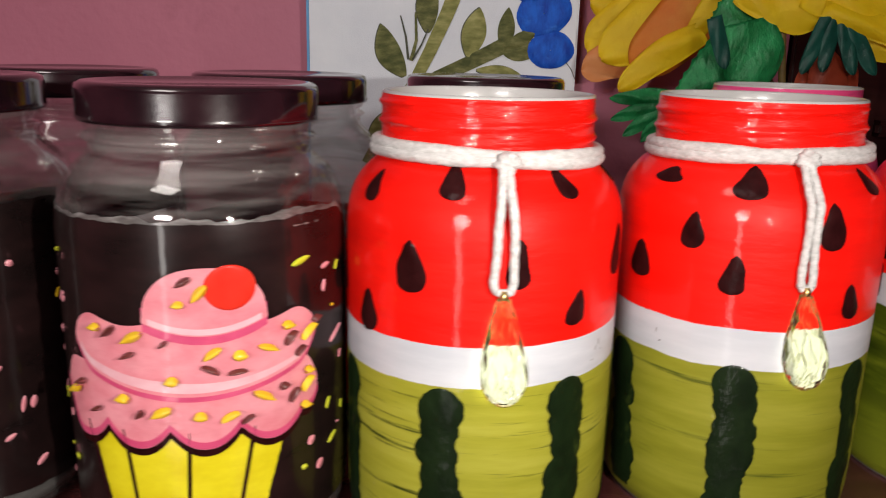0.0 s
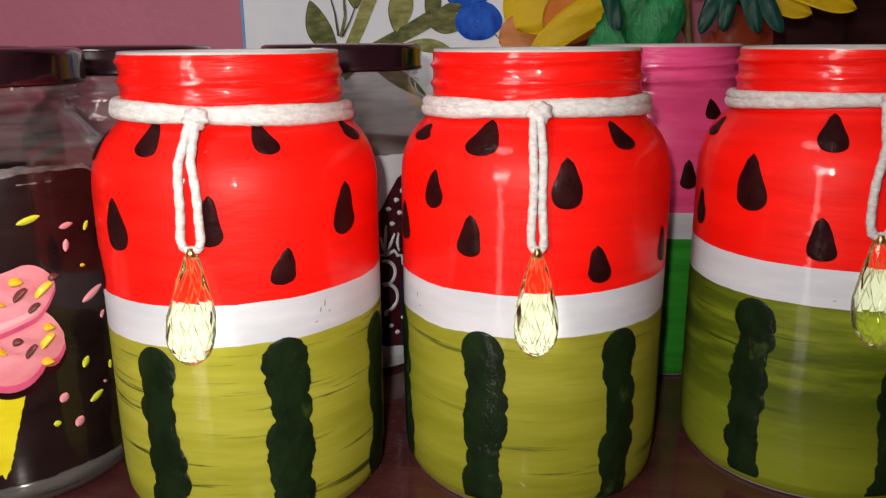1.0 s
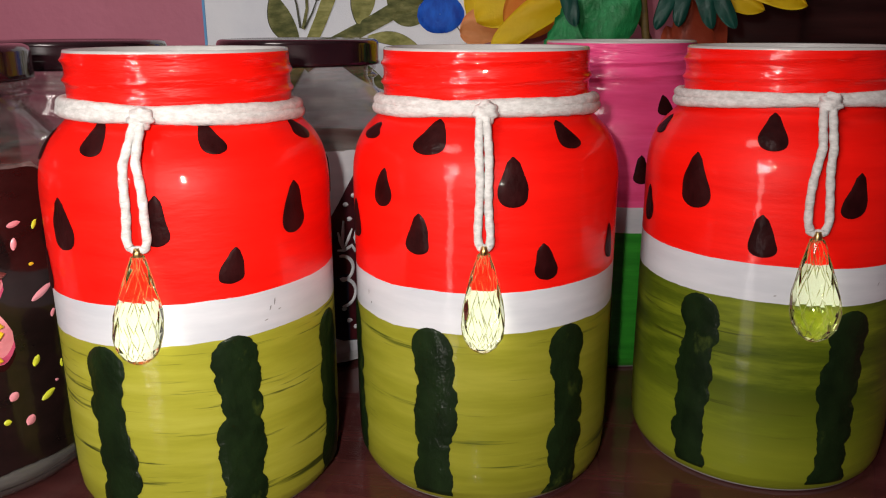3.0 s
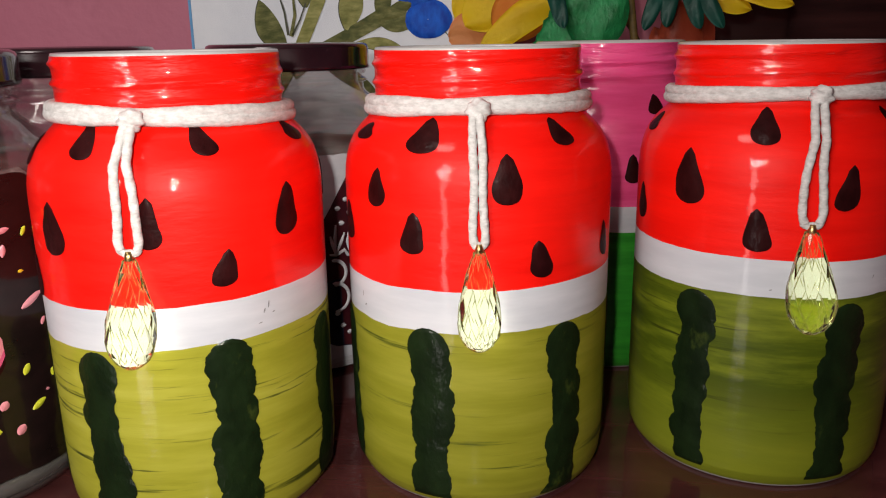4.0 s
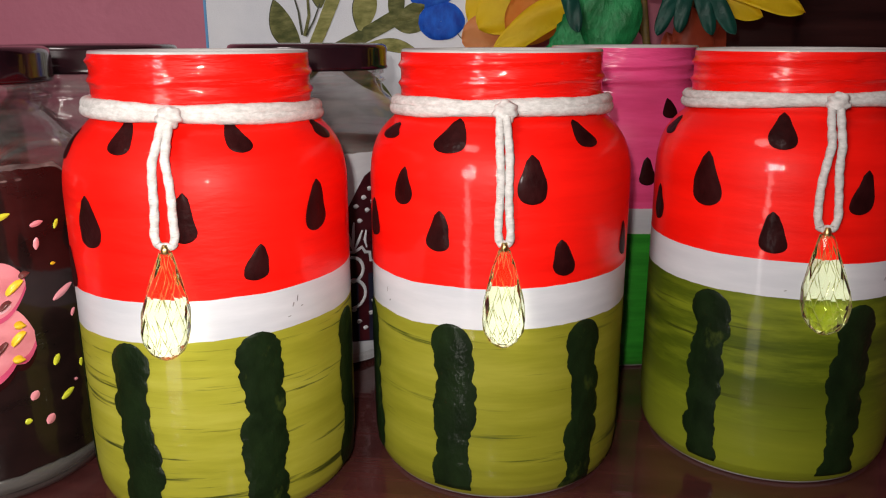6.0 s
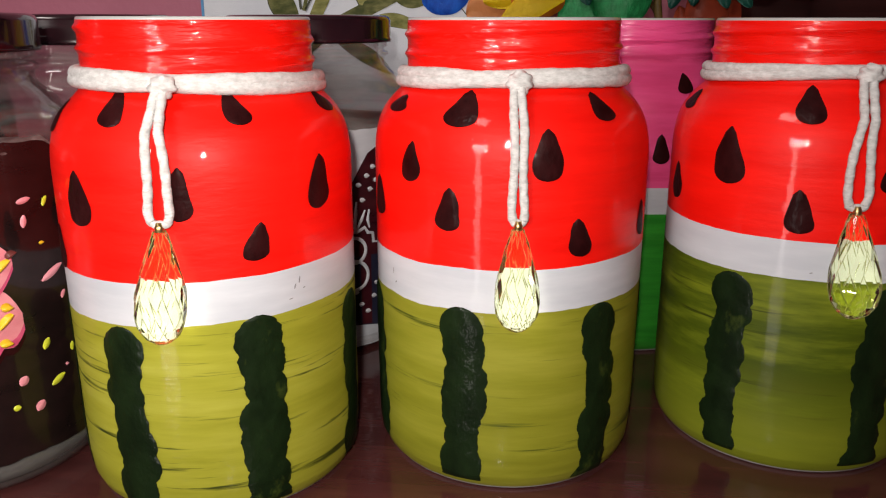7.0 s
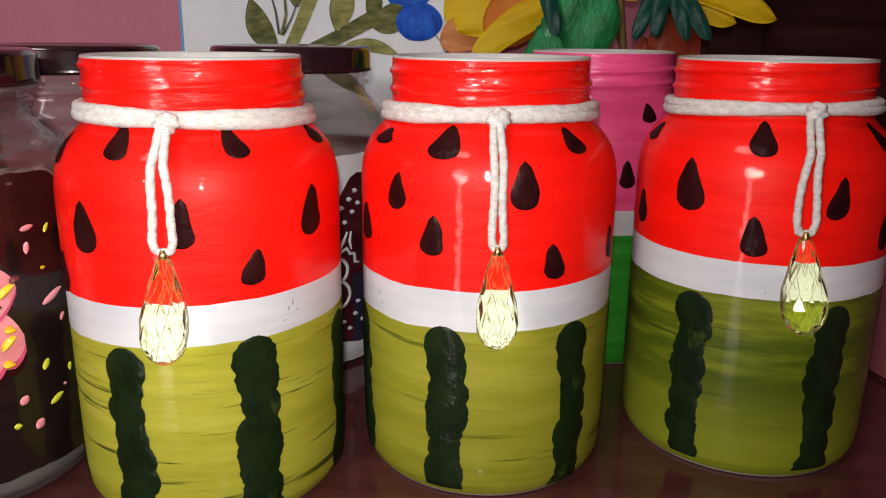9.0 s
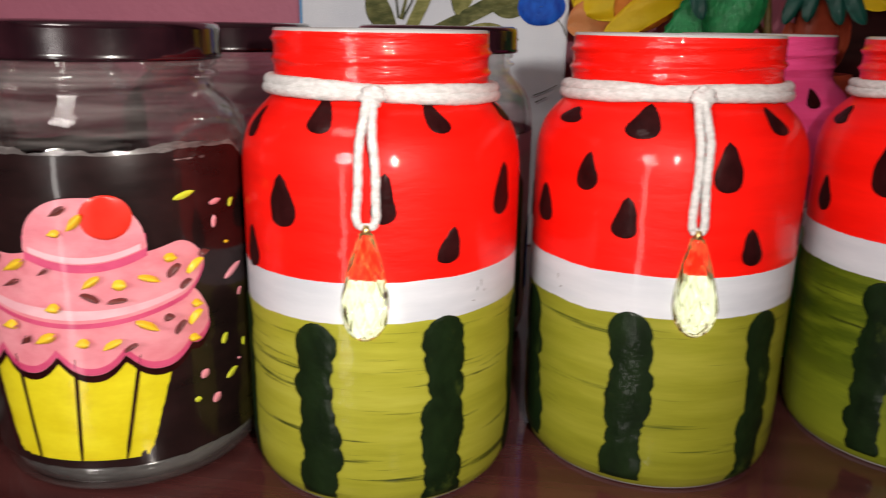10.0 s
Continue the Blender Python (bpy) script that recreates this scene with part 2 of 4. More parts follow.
CANVAS_EDGE = paint("blue_edge_paint", [(0.08, 0.25, 0.5), (0.12, 0.35, 0.6)], 0.6)
LEAF_PAINT = paint("sage_leaf_paint", [(0.12, 0.128, 0.032), (0.23, 0.23, 0.075), (0.36, 0.35, 0.14)], 0.6, (60, 60, 150), gloss=0.15, spread=(0.3, 0.7), bump=0.0003, bump_scale=(200, 200, 200))
LEAF_DARK = paint("dark_leaf_paint", [(0.055, 0.066, 0.018), (0.105, 0.112, 0.036), (0.19, 0.19, 0.075)], 0.6, (70, 70, 160), gloss=0.15, bump=0.0003, bump_scale=(200, 200, 200))
PALE_EDGE = paint("pale_paint_edge", [(0.05, 0.042, 0.042), (0.12, 0.108, 0.105), (0.27, 0.255, 0.25)], 0.35, (70, 70, 200), bump=0.0006, bump_scale=(90, 90, 200), coat=0.5)
INK = paint("dark_outline_paint", [(0.015, 0.02, 0.012), (0.04, 0.045, 0.02)], 0.5)
BLUE = paint("cobalt_blue_paint", [(0.006, 0.045, 0.34), (0.014, 0.12, 0.60)], 0.6, (110, 110, 60), bump=0.0010, bump_scale=(260, 260, 120), gloss=0.15, spots=((0.05, 0.22, 0.70), (40, 40, 90), (0.6, 0.85)))
FOAM_YELLOW = paint("yellow_foam", [(0.86, 0.61, 0.008), (0.94, 0.72, 0.020)], 0.55, (18, 18, 18), bump=0.0004, bump_scale=(300, 300, 300))
FOAM_ORANGE = paint("orange_foam", [(0.80, 0.22, 0.018), (0.86, 0.36, 0.06)], 0.55, (25, 25, 25), bump=0.0004, bump_scale=(300, 300, 300))
FOAM_PEACH = paint("peach_foam", [(0.85, 0.34, 0.12), (0.88, 0.44, 0.18)], 0.55, (25, 25, 25), bump=0.0004, bump_scale=(300, 300, 300))
CREPE = paint("green_crepe", [(0.010, 0.20, 0.055), (0.030, 0.43, 0.14)], 0.45, (60, 60, 60), bump=0.0022, bump_scale=(170, 170, 90), coat=0.15)
TEAL = paint("teal_foam", [(0.003, 0.058, 0.042), (0.010, 0.120, 0.088)], 0.45, (40, 40, 40), bump=0.0006, bump_scale=(200, 200, 200))
STEM = paint("brown_stem_wrap", [(0.08, 0.05, 0.012), (0.14, 0.09, 0.02)], 0.6, (40, 40, 200))
POT = paint("orange_red_pot", [(0.34, 0.045, 0.018), (0.42, 0.07, 0.03)], 0.5, (30, 30, 30), bump=0.0006, bump_scale=(200, 200, 200))


# ---- building helpers ----
def finish(name, bm, material, parent=None, label="", smooth=True):
    me = bpy.data.meshes.new(name)
    bmesh.ops.recalc_face_normals(bm, faces=bm.faces)
    bm.to_mesh(me)
    bm.free()
    me.materials.append(material)
    if smooth:
        me.polygons.foreach_set("use_smooth", [True] * len(me.polygons))
    ob = new(name, me)
    if parent:
        ob.parent = parent
    if label:
        ob["label"] = label
    return ob


part = finish


def base(name, x, y, z=0.0, turn=0.0):
    ob = new(name)
    ob.empty_display_size = 0.02
    ob.matrix_world = pose(x, y, z, 0, 0, turn)
    return ob


def box_bm(x0, x1, y0, y1, z0, z1, bevel=0.0):
    bm = bmesh.new()
    bmesh.ops.create_cube(bm, size=1, matrix=Matrix.LocRotScale(((x0 + x1) / 2, (y0 + y1) / 2, (z0 + z1) / 2), None, (x1 - x0, y1 - y0, z1 - z0)))
    if bevel:
        bmesh.ops.bevel(bm, geom=bm.edges[:], offset=bevel, segments=2, affect="EDGES")
    return bm


def grid_bm(points, closed_u=False, bm=None):
    """A quad sheet from rows of points."""
    bm = bm or bmesh.new()
    rows = [[bm.verts.new(p) for p in row] for row in points]
    for a, b in zip(rows, rows[1:]):
        n = len(a)
        for i in range(n if closed_u else n - 1):
            bm.faces.new((a[i], a[(i + 1) % n], b[(i + 1) % n], b[i]))
    return bm


BODY = [(0.0, 0.0530), (0.0015, 0.0562), (0.004, 0.0584), (0.008, 0.0600), (0.016, 0.0608), (0.03, 0.0611), (0.14, 0.0612), (0.146, 0.0609),
        (0.151, 0.0601), (0.156, 0.0587), (0.160, 0.0567), (0.164, 0.0538), (0.167, 0.0507), (0.170, 0.0473), (0.172, 0.0463), (0.175, 0.0462), (0.1985, 0.0460)]
BZ, BR = [p[0] for p in BODY], [p[1] for p in BODY]


FZ = np.arange(-0.002, 0.2005, 0.0005)
FR = np.interp(FZ, BZ, BR)
SHOULDER = np.clip((FZ - 0.115) / 0.02, 0, 1) * np.clip((0.1745 - FZ) / 0.003, 0, 1)
FR = FR + SHOULDER * (np.convolve(np.pad(FR, 9, "edge"), np.hanning(19) / np.hanning(19).sum(), "valid") - FR)


def radius(z):
    return float(np.interp(z, FZ, FR))


def spot(theta, z, lift=0.0):
    """A place on the jar's side; theta: degrees from the front, to the right."""
    r, a = radius(z) + lift, radians(theta)
    return Vector((r * math.sin(a), -r * math.cos(a), z))


def zone_rows(lo, hi, seed, wobble_lo, wobble_hi, thread, n=112, tilt=0.0):
    """Rows of a coat of paint between two heights, with an unsteady edge."""
    steps = sorted({*(z for z in BZ if lo + 0.001 < z < min(0.03, hi - 0.001)), *np.arange(lo + 0.006, min(hi - 0.001, 0.138), 0.012), *np.arange(max(lo + 0.001, 0.138), min(hi - 0.0005, 0.1735), 0.0015), *(np.arange(0.1755, min(hi, 0.1955), 0.0008) if thread else ())})
    rows = []
    for k, z in enumerate([lo, *steps, hi]):
        row = []
        for i in range(n):
            a = 2 * math.pi * i / n
            w = noise.noise((math.cos(a) * 3 + seed, math.sin(a) * 3, seed * 1.7)) + 0.5 * noise.noise((math.cos(a) * 11 + seed, math.sin(a) * 11, seed))
            zz = z + (wobble_lo * w if k == 0 else wobble_hi * w if k == len(steps) + 1 else 0)
            if (k == 0 and wobble_lo) or (k == len(steps) + 1 and wobble_hi):
                zz += tilt * (math.sin(a) - 1)
            r = radius(zz)
            if thread and zz > 0.1755:
                for start in (0.1772, 0.1852):
                    zt = start + 0.009 * (((i / n) + seed * 0.37) % 1.0)
                    r += 0.0013 * math.exp(-((zz - zt) / 0.0013) ** 2)
            row.append((r * math.sin(a), -r * math.cos(a), zz))
        rows.append(row)
    return rows


def coat(name, lo, hi, material, parent, seed, wobble_lo=0.0, wobble_hi=0.0, thread=False, label="", tilt=0.0):
    return part(name, grid_bm(zone_rows(lo, hi, seed, wobble_lo, wobble_hi, thread, tilt=tilt), True), material, parent, label)


def patch(name, rows, material, parent, lift=0.0007, label="", columns=6, under=0.0):
    """A raised dab of paint on the side: rows of (z, left angle, right angle)."""
    pts = []
    for k, (z, l, r) in enumerate(rows):
        edge = 0.35 if k in (0, len(rows) - 1) else 1.0
        pts.append([spot(l + (r - l) * i / columns, z, under + lift * (0.3 + 0.7 * edge * math.sin(math.pi * i / columns) ** 0.6)) for i in range(columns + 1)])
    return part(name, grid_bm(pts), material, parent, label)


def upright_patch(name, cols, material, parent, lift=0.0007, label="", steps=5):
    """The same from columns of (angle, low z, high z)."""
    pts = [[spot(a, z0 + (z1 - z0) * i / steps, lift) for i in range(steps + 1)] for a, z0, z1 in cols]
    return part(name, grid_bm(pts), material, parent, label)


def line_patch(name, points, width, material, parent, lift=0.0012):
    """A brush line along (angle, z) points, width in metres."""
    pts = []
    for i, (a, z) in enumerate(points):
        a0, z0 = points[max(0, i - 1)]
        a1, z1 = points[min(len(points) - 1, i + 1)]
        dx, dz = radians(a1 - a0) * 0.061, z1 - z0
        n = math.hypot(dx, dz) or 1
        w = width * (0.5 if i in (0, len(points) - 1) else 1.0) / 2
        oa, oz = math.degrees(-dz / n * w / 0.061), dx / n * w
        pts.append([spot(a - oa, z - oz, lift * 0.6), spot(a, z, lift), spot(a + oa, z + oz, lift * 0.6)])
    return part(name, grid_bm(pts), material, parent)


def seed_dab(theta0, z0, theta1, z1, half, parent, material=SEED):
    rows = []
    for k in range(16):
        s = 1 - (1 - k / 15) ** 1.7
        f = 1.24 * (0.5 * math.sqrt(min(1, s / 0.10)) * 0.34 + 0.83 * s ** 0.92) * math.sqrt(max(0, 1 - s ** 4.5)) / 0.86
        f = max(f, 0.05)
        mid = theta0 + (theta1 - theta0) * s
        rows.append((z0 + (z1 - z0) * s, mid - half * f * (1 + 0.22 * noise.noise((s * 2.6, theta0, z0 * 90))), mid + half * f * (1 + 0.22 * noise.noise((s * 2.6, theta0 + 9, z0 * 90)))))
    return patch("seed", rows, material, parent, 0.0008)


def stripe_dab(line, width, parent, rnd, material=FOREST):
    """A stripe of overlapping round brush dabs along (angle, z) points from the top down."""
    zs, th = [p[1] for p in line], [p[0] for p in line]
    top, low = zs[0], zs[-1]
    half = radians(width) / 2 * 0.0612
    dabs, z = [(top - half * 1.02, 0.0, half * 1.02, half * 1.02)], top - half * 1.9
    while z > low - 0.002:
        big = rnd.uniform(0.80, 1.08)
        dabs.append((z, math.degrees(rnd.uniform(-0.0016, 0.0016) / 0.0612), half * big, half * big * rnd.uniform(0.85, 1.3)))
        z -= half * rnd.uniform(0.75, 1.35)
    rows, n = [], 84
    for k in range(n + 1):
        z = top + (low - top) * k / n
        c = float(np.interp(-z, [-v for v in zs], th))
        left, right = c - 0.36 * width, c + 0.36 * width
        for zc, off, wide, tall in dabs:
            d = 1 - ((z - zc) / tall) ** 2
            if d > 0:
                w = math.degrees(wide * math.sqrt(d) / 0.0612)
                left, right = min(left, c + off - w), max(right, c + off + w)
        if z > top - half * 1.02:
            cap = 0.5 * width * math.sqrt(max(0.02, 1 - ((z - top + half * 1.02) / (half * 1.02)) ** 2))
            left, right = max(left, c - cap), min(right, c + cap)
        left += 0.6 * noise.noise((z * 520, c, 1))
        right += 0.6 * noise.noise((z * 520, c, 7))
        rows.append((z, left, right))
    return patch("stripe", rows, material, parent, 0.0009, columns=8)


def tube_bm(points, r, sides=8, twist=0.0, lobes=0.0, closed=False, across=(0, 0, 1), fuzz=0.0):
    """A cord along points; lobes and twist make it a two-strand twine. across: a direction that the cord never takes."""
    bm = bmesh.new()
    points = [Vector(p) for p in points]
    rows, n, length = [], len(points), 0.0
    for i, p in enumerate(points):
        a, b = points[(i - 1) % n if closed else max(0, i - 1)], points[(i + 1) % n if closed else min(n - 1, i + 1)]
        t = (b - a).normalized()
        u = t.cross(Vector(across)).normalized()
        v = t.cross(u)
        if i:
            length += (p - points[i - 1]).length
        row = []
        for k in range(sides):
            ang = 2 * math.pi * k / sides
            rr = r * (1 - lobes + lobes * abs(math.cos(ang - twist * length)))
            q = p + rr * (math.cos(ang) * u + math.sin(ang) * v)
            row.append(q + (q - p) * fuzz * (noise.noise(q * 260) + noise.noise(q * 700)))
        rows.append([bm.verts.new(q) for q in row])
    if closed:
        rows.append(rows[0])
    for a, b in zip(rows, rows[1:]):
        for k in range(sides):
            bm.faces.new((a[k], a[(k + 1) % sides], b[(k + 1) % sides], b[k]))
    if not closed:
        bm.faces.new(rows[0][::-1])
        bm.faces.new(rows[-1])
    return bm


# ---- the room ----
def structure(name, bm, material, label, smooth=False):
    return tagged(finish(name, bm, material, None, "", smooth), label, "structure", kind="structure")


structure("floor", box_bm(-1.9, 1.9, -2.2, 1.1, -0.80, -0.75), TILE, "plain reddish cement room floor")
structure("wall_north", box_bm(-1.9, 0.285, 0.765, 0.885, -0.75, 1.9), WALL, "pink painted plaster wall behind the jars")
structure("wall_south", box_bm(-1.9, 1.9, -2.32, -2.2, -0.75, 1.9), WALL, "pink painted plaster wall")
structure("wall_west", box_bm(-2.02, -1.9, -2.2, 1.1, -0.75, 1.9), WALL, "pink painted plaster wall")
structure("wall_east", box_bm(1.9, 2.02, -2.2, 1.1, -0.75, 1.9), WALL, "pink painted plaster wall")
structure("ceiling", box_bm(-1.9, 1.9, -2.2, 1.1, 1.9, 1.95), PLASTER, "plain pale plaster ceiling")
ledge = structure("ledge", box_bm(0, 0.014, -0.24, 0.275, 0.0005, 0.076, 0.003), LEDGE, "low dusty pink painted ledge beside the table")
ledge.matrix_world = pose(0.3875, 0.4877, 0, 0, 0, 16)

wardrobe = tagged(base("wardrobe", 0.29, 0.775, -0.75), "tall dark maroon wooden wardrobe in shadow beside the wall", "wardrobe")
part("carcass", box_bm(0.0, 1.4, 0.012, 0.30, 0, 2.2, 0.004), DARK_WOOD, wardrobe, smooth=False)
part("side_board", box_bm(0.001, 0.085, -0.006, 0.011, 0, 2.2, 0.003), DARK_WOOD, wardrobe, smooth=False)
for z0, z1 in ((0.80, 0.83), (0.895, 0.91), (1.02, 1.05)):
    part("rail", box_bm(0.086, 1.38, -0.010, 0.0115, z0, z1, 0.004), DARK_WOOD, wardrobe, smooth=False)

table = tagged(base("table", -0.2, 0.38, -0.75), "dark maroon varnished wooden table with a glossy top", "table")
part("tabletop", box_bm(-0.75, 0.66, -0.30, 0.383, 0.715, 0.75, 0.003), TABLE, table, smooth=False)
groove = part("groove", box_bm(-0.62, 0.10, -0.003, 0.003, 0.7497, 0.7504), GROOVE, table, "dark inlaid line along the front", smooth=False)
groove.matrix_world = pose(0.316, 0.343, -0.75, 0, 0, 14.5)
for lx in (-0.70, 0.55):
    for ly in (-0.25, 0.32):
        part("leg", box_bm(lx - 0.025, lx + 0.025, ly - 0.025, ly + 0.025, 0, 0.714, 0.003), TABLE, table, smooth=False)


# ---- painted jars ----
def lip_and_inside(jar, inside, r_out=0.0460):
    prof = [(r_out, 0.1967), (r_out - 0.0004, 0.1977), (r_out - 0.0010, 0.1979), (r_out - 0.0018, 0.1976), (r_out - 0.0022, 0.1967), (r_out - 0.0022, 0.1915), (r_out - 0.0022, 0.176), (0.056, 0.150), (0.0575, 0.02), (0.047, 0.006), (0.0, 0.006)]
    n = 72
    rows = [[(r * math.sin(2 * math.pi * i / n), -r * math.cos(2 * math.pi * i / n), z) for i in range(n)] for r, z in prof[:5] + [(r_out - 0.0022, 0.1915)]]
    part("rim", grid_bm(rows, True), LIP, jar, "pale glass rim")
    rows = [[(max(r, 0.0005) * math.sin(2 * math.pi * i / n), -max(r, 0.0005) * math.cos(2 * math.pi * i / n), z) for i in range(n)] for r, z in prof[5:]]
    part("inner_wall", grid_bm(rows, True), inside, jar, "paint seen through the glass from inside")
    rows = [[(r * math.sin(2 * math.pi * i / n), -r * math.cos(2 * math.pi * i / n), z) for i in range(n)] for r, z in ((0.0531, 0.0002), (0.046, 0.0025), (0.001, 0.003))]
    part("underside", grid_bm(rows, True), LIP, jar)
    rows = [[(r * math.sin(2 * math.pi * i / 160), -r * math.cos(2 * math.pi * i / 160), z + (0.0003 * (i % 2) if k == 2 else 0)) for i in range(160)] for k, (r, z) in enumerate(((0.0531, 0.0002), (0.0556, 0.0006), (0.0561, 0.0016)))]
    part("glass_foot", grid_bm(rows, True), LIP, jar, "stippled glass foot")


def melon_jar(x, y, turn, upper, lower, split_hi, split_lo, seeds, stripes, width, seed, label, neck=None, inside=None, tilt=0.0):
    jar = tagged(base("painted_jar", x, y, 0, turn), label, "jar", "painted melon jars")
    inside = inside or INNER_RED
    shoulder = coat("upper_coat", split_hi, 0.1735, upper, jar, seed, 0.0005, 0, False, "glossy coat of brushed paint on the shoulder", tilt)
    coat("neck_coat", 0.1735, 0.1967, neck or RED_NECK, jar, seed, 0, 0, True, "thick wrinkled paint on the threaded neck")
    coat("white_band", split_lo, split_hi, WHITE, jar, seed, 0.0008, 0.0005, label="white painted band", tilt=tilt)
    flank = coat("lower_coat", 0.0016, split_lo, lower, jar, seed, 0, 0.0008, label="streaky brushed green coat", tilt=tilt)
    lip_and_inside(jar, inside)
    rnd = random.Random(seed)
    for s in seeds:
        seed_dab(*s, shoulder)
    for line in stripes:
        stripe_dab(line, width, flank, rnd)
    return jar


def rest_of_stripes(start, end, step, top):
    """Stripes round the back, where none is seen well."""
    out, a = [], start
    while a < end:
        out.append(((a, top), (a + 1, 0.05), (a, 0.006)))
        a += step
    return out


def rest_of_seeds(lo, hi):
    out, a, k = [], lo, 0
    while a < hi:
        z = (0.150, 0.128, 0.142)[k % 3]
        out.append((a, z, a + 1, z - 0.018, 5.2))
        a, k = a + 24, k + 1
    return out


A_SEEDS = [(-15.5, 0.1726, -13.2, 0.1596, 5.7), (32.6, 0.172, 35.8, 0.16, 5.0), (-28.5, 0.1433, -28.3, 0.1223, 6.6), (66.1, 0.1466, 64.0, 0.1253, 6.0), (12.7, 0.1463, 12.1, 0.1266, 4.8),
           (39.1, 0.1242, 36.4, 0.1096, 4.8), (84.0, 0.1693, 86.0, 0.1611, 6.8), (-50, 0.119, -50.6, 0.1009, 6.0), (-55, 0.167, -53, 0.155, 5)]
B_SEEDS = [(-18.5, 0.1705, -20.3, 0.1572, 6.9), (-39.4, 0.1504, -40.5, 0.1341, 4.9), (-21.7, 0.1338, -22.5, 0.1163, 5.2), (14.7, 0.1573, 14.6, 0.1375, 5.8), (40.3, 0.1696, 42.3, 0.1589, 5.8),
           (27.0, 0.1221, 29.1, 0.1064, 5.0), (-57.7, 0.1669, -58.7, 0.1603, 7.5), (-65.0, 0.1328, -65.2, 0.1155, 6.5), (65.9, 0.1242, 67.9, 0.1083, 4.0)]
C_SEEDS = [(-20.3, 0.1715, -18.8, 0.1569, 6.2), (-49.4, 0.1538, -47.8, 0.1296, 6.8), (-19.7, 0.1307, -18.5, 0.1124, 5.6), (15.1, 0.1492, 12.6, 0.1304, 4.9), (-85.4, 0.1664, -84.8, 0.1578, 7),
           (42.5, 0.1709, 45.8, 0.158, 5.8), (44.0, 0.1303, 44.8, 0.1132, 4.8), (-80, 0.1338, -80, 0.1166, 5)]
jar_a = melon_jar(0.0125, 0.350, 1.2, RED, OLIVE, 0.1042, 0.0870, A_SEEDS + rest_of_seeds(112, 285),
                  [((-14.2, 0.0845), (-15.3, 0.0622), (-13.6, 0.0420), (-13.6, 0.0221), (-14, 0.005)), ((36.3, 0.0877), (35.1, 0.0686), (37.2, 0.0502), (35.5, 0.0216), (35, 0.004))] + rest_of_stripes(86, 300, 52, 0.084),
                  18.0, 3, "glass jar painted as a watermelon, red top, olive green base", tilt=0.0015)
jar_b = melon_jar(0.1405, 0.387, 2.0, RED, STREAKY_OLIVE, 0.1032, 0.0852, B_SEEDS + rest_of_seeds(95, 280),
                  [((-17.2, 0.0850), (-16.2, 0.0599), (-15.7, 0.0357), (-15.8, 0.005)), ((39.8, 0.0850), (40.8, 0.0576), (41.7, 0.0326), (40.2, 0.004)), ((-73.1, 0.0818), (-70.5, 0.0521), (-67.8, 0.008))] + rest_of_stripes(92, 250, 50, 0.083),
                  18.0, 5, "glass jar painted as a watermelon, thick dark stripes on olive green", tilt=0.0013)
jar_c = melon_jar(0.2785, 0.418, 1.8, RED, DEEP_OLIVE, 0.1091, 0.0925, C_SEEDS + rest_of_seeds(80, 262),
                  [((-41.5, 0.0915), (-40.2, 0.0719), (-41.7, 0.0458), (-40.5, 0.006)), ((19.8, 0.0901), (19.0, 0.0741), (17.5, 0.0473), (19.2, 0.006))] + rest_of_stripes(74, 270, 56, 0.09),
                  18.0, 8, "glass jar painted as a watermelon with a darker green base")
jar_p = melon_jar(0.209, 0.546, 0.0, PINK, GRASS, 0.1040, 0.0885, [(27.5, 0.1679, 24.8, 0.157, 5), (11.2, 0.1349, 12.0, 0.118, 4.6), (-20, 0.150, -20, 0.134, 5), (50, 0.145, 51, 0.128, 5), (-45, 0.168, -47, 0.155, 5), (-10, 0.128, -11, 0.113, 5)],
                  [], 16.0, 11, "glass jar painted hot pink above bright green", neck=PINK_NECK, inside=INNER_PINK)


# small scuffs and chips in the white bands
def scuffs(jar, marks):
    band = next(ob for ob in jar.children if ob.name.startswith("white_band"))
    for theta, z, length, wide, slant in marks:
        pts = []
        for k in range(5):
            u = -1 + k / 2
            h = wide / 2 * math.sqrt(max(0.08, 1 - u * u))
            c, q = math.cos(radians(slant)), math.sin(radians(slant))
            pts.append([spot(theta + math.degrees((u * length / 2 * c - v * h * q) / 0.061), z + u * length / 2 * q + v * h * c, 0.0003) for v in (-1, 0, 1)])
        part("scuff", grid_bm(pts), SCUFF, band)


scuffs(jar_a, [(53, 0.0985, 0.0030, 0.0006, 80), (51, 0.0962, 0.0022, 0.0007, 70), (55, 0.0948, 0.0014, 0.0006, 20), (49, 0.0915, 0.0018, 0.0005, 10)])
scuffs(jar_b, [(-52, 0.0930, 0.0026, 0.0006, 85), (-50, 0.0885, 0.0016, 0.0007, 40)])
scuffs(jar_c, [(-12, 0.0962, 0.0014, 0.0005, 15), (30, 0.1010, 0.0018, 0.0005, 70)])


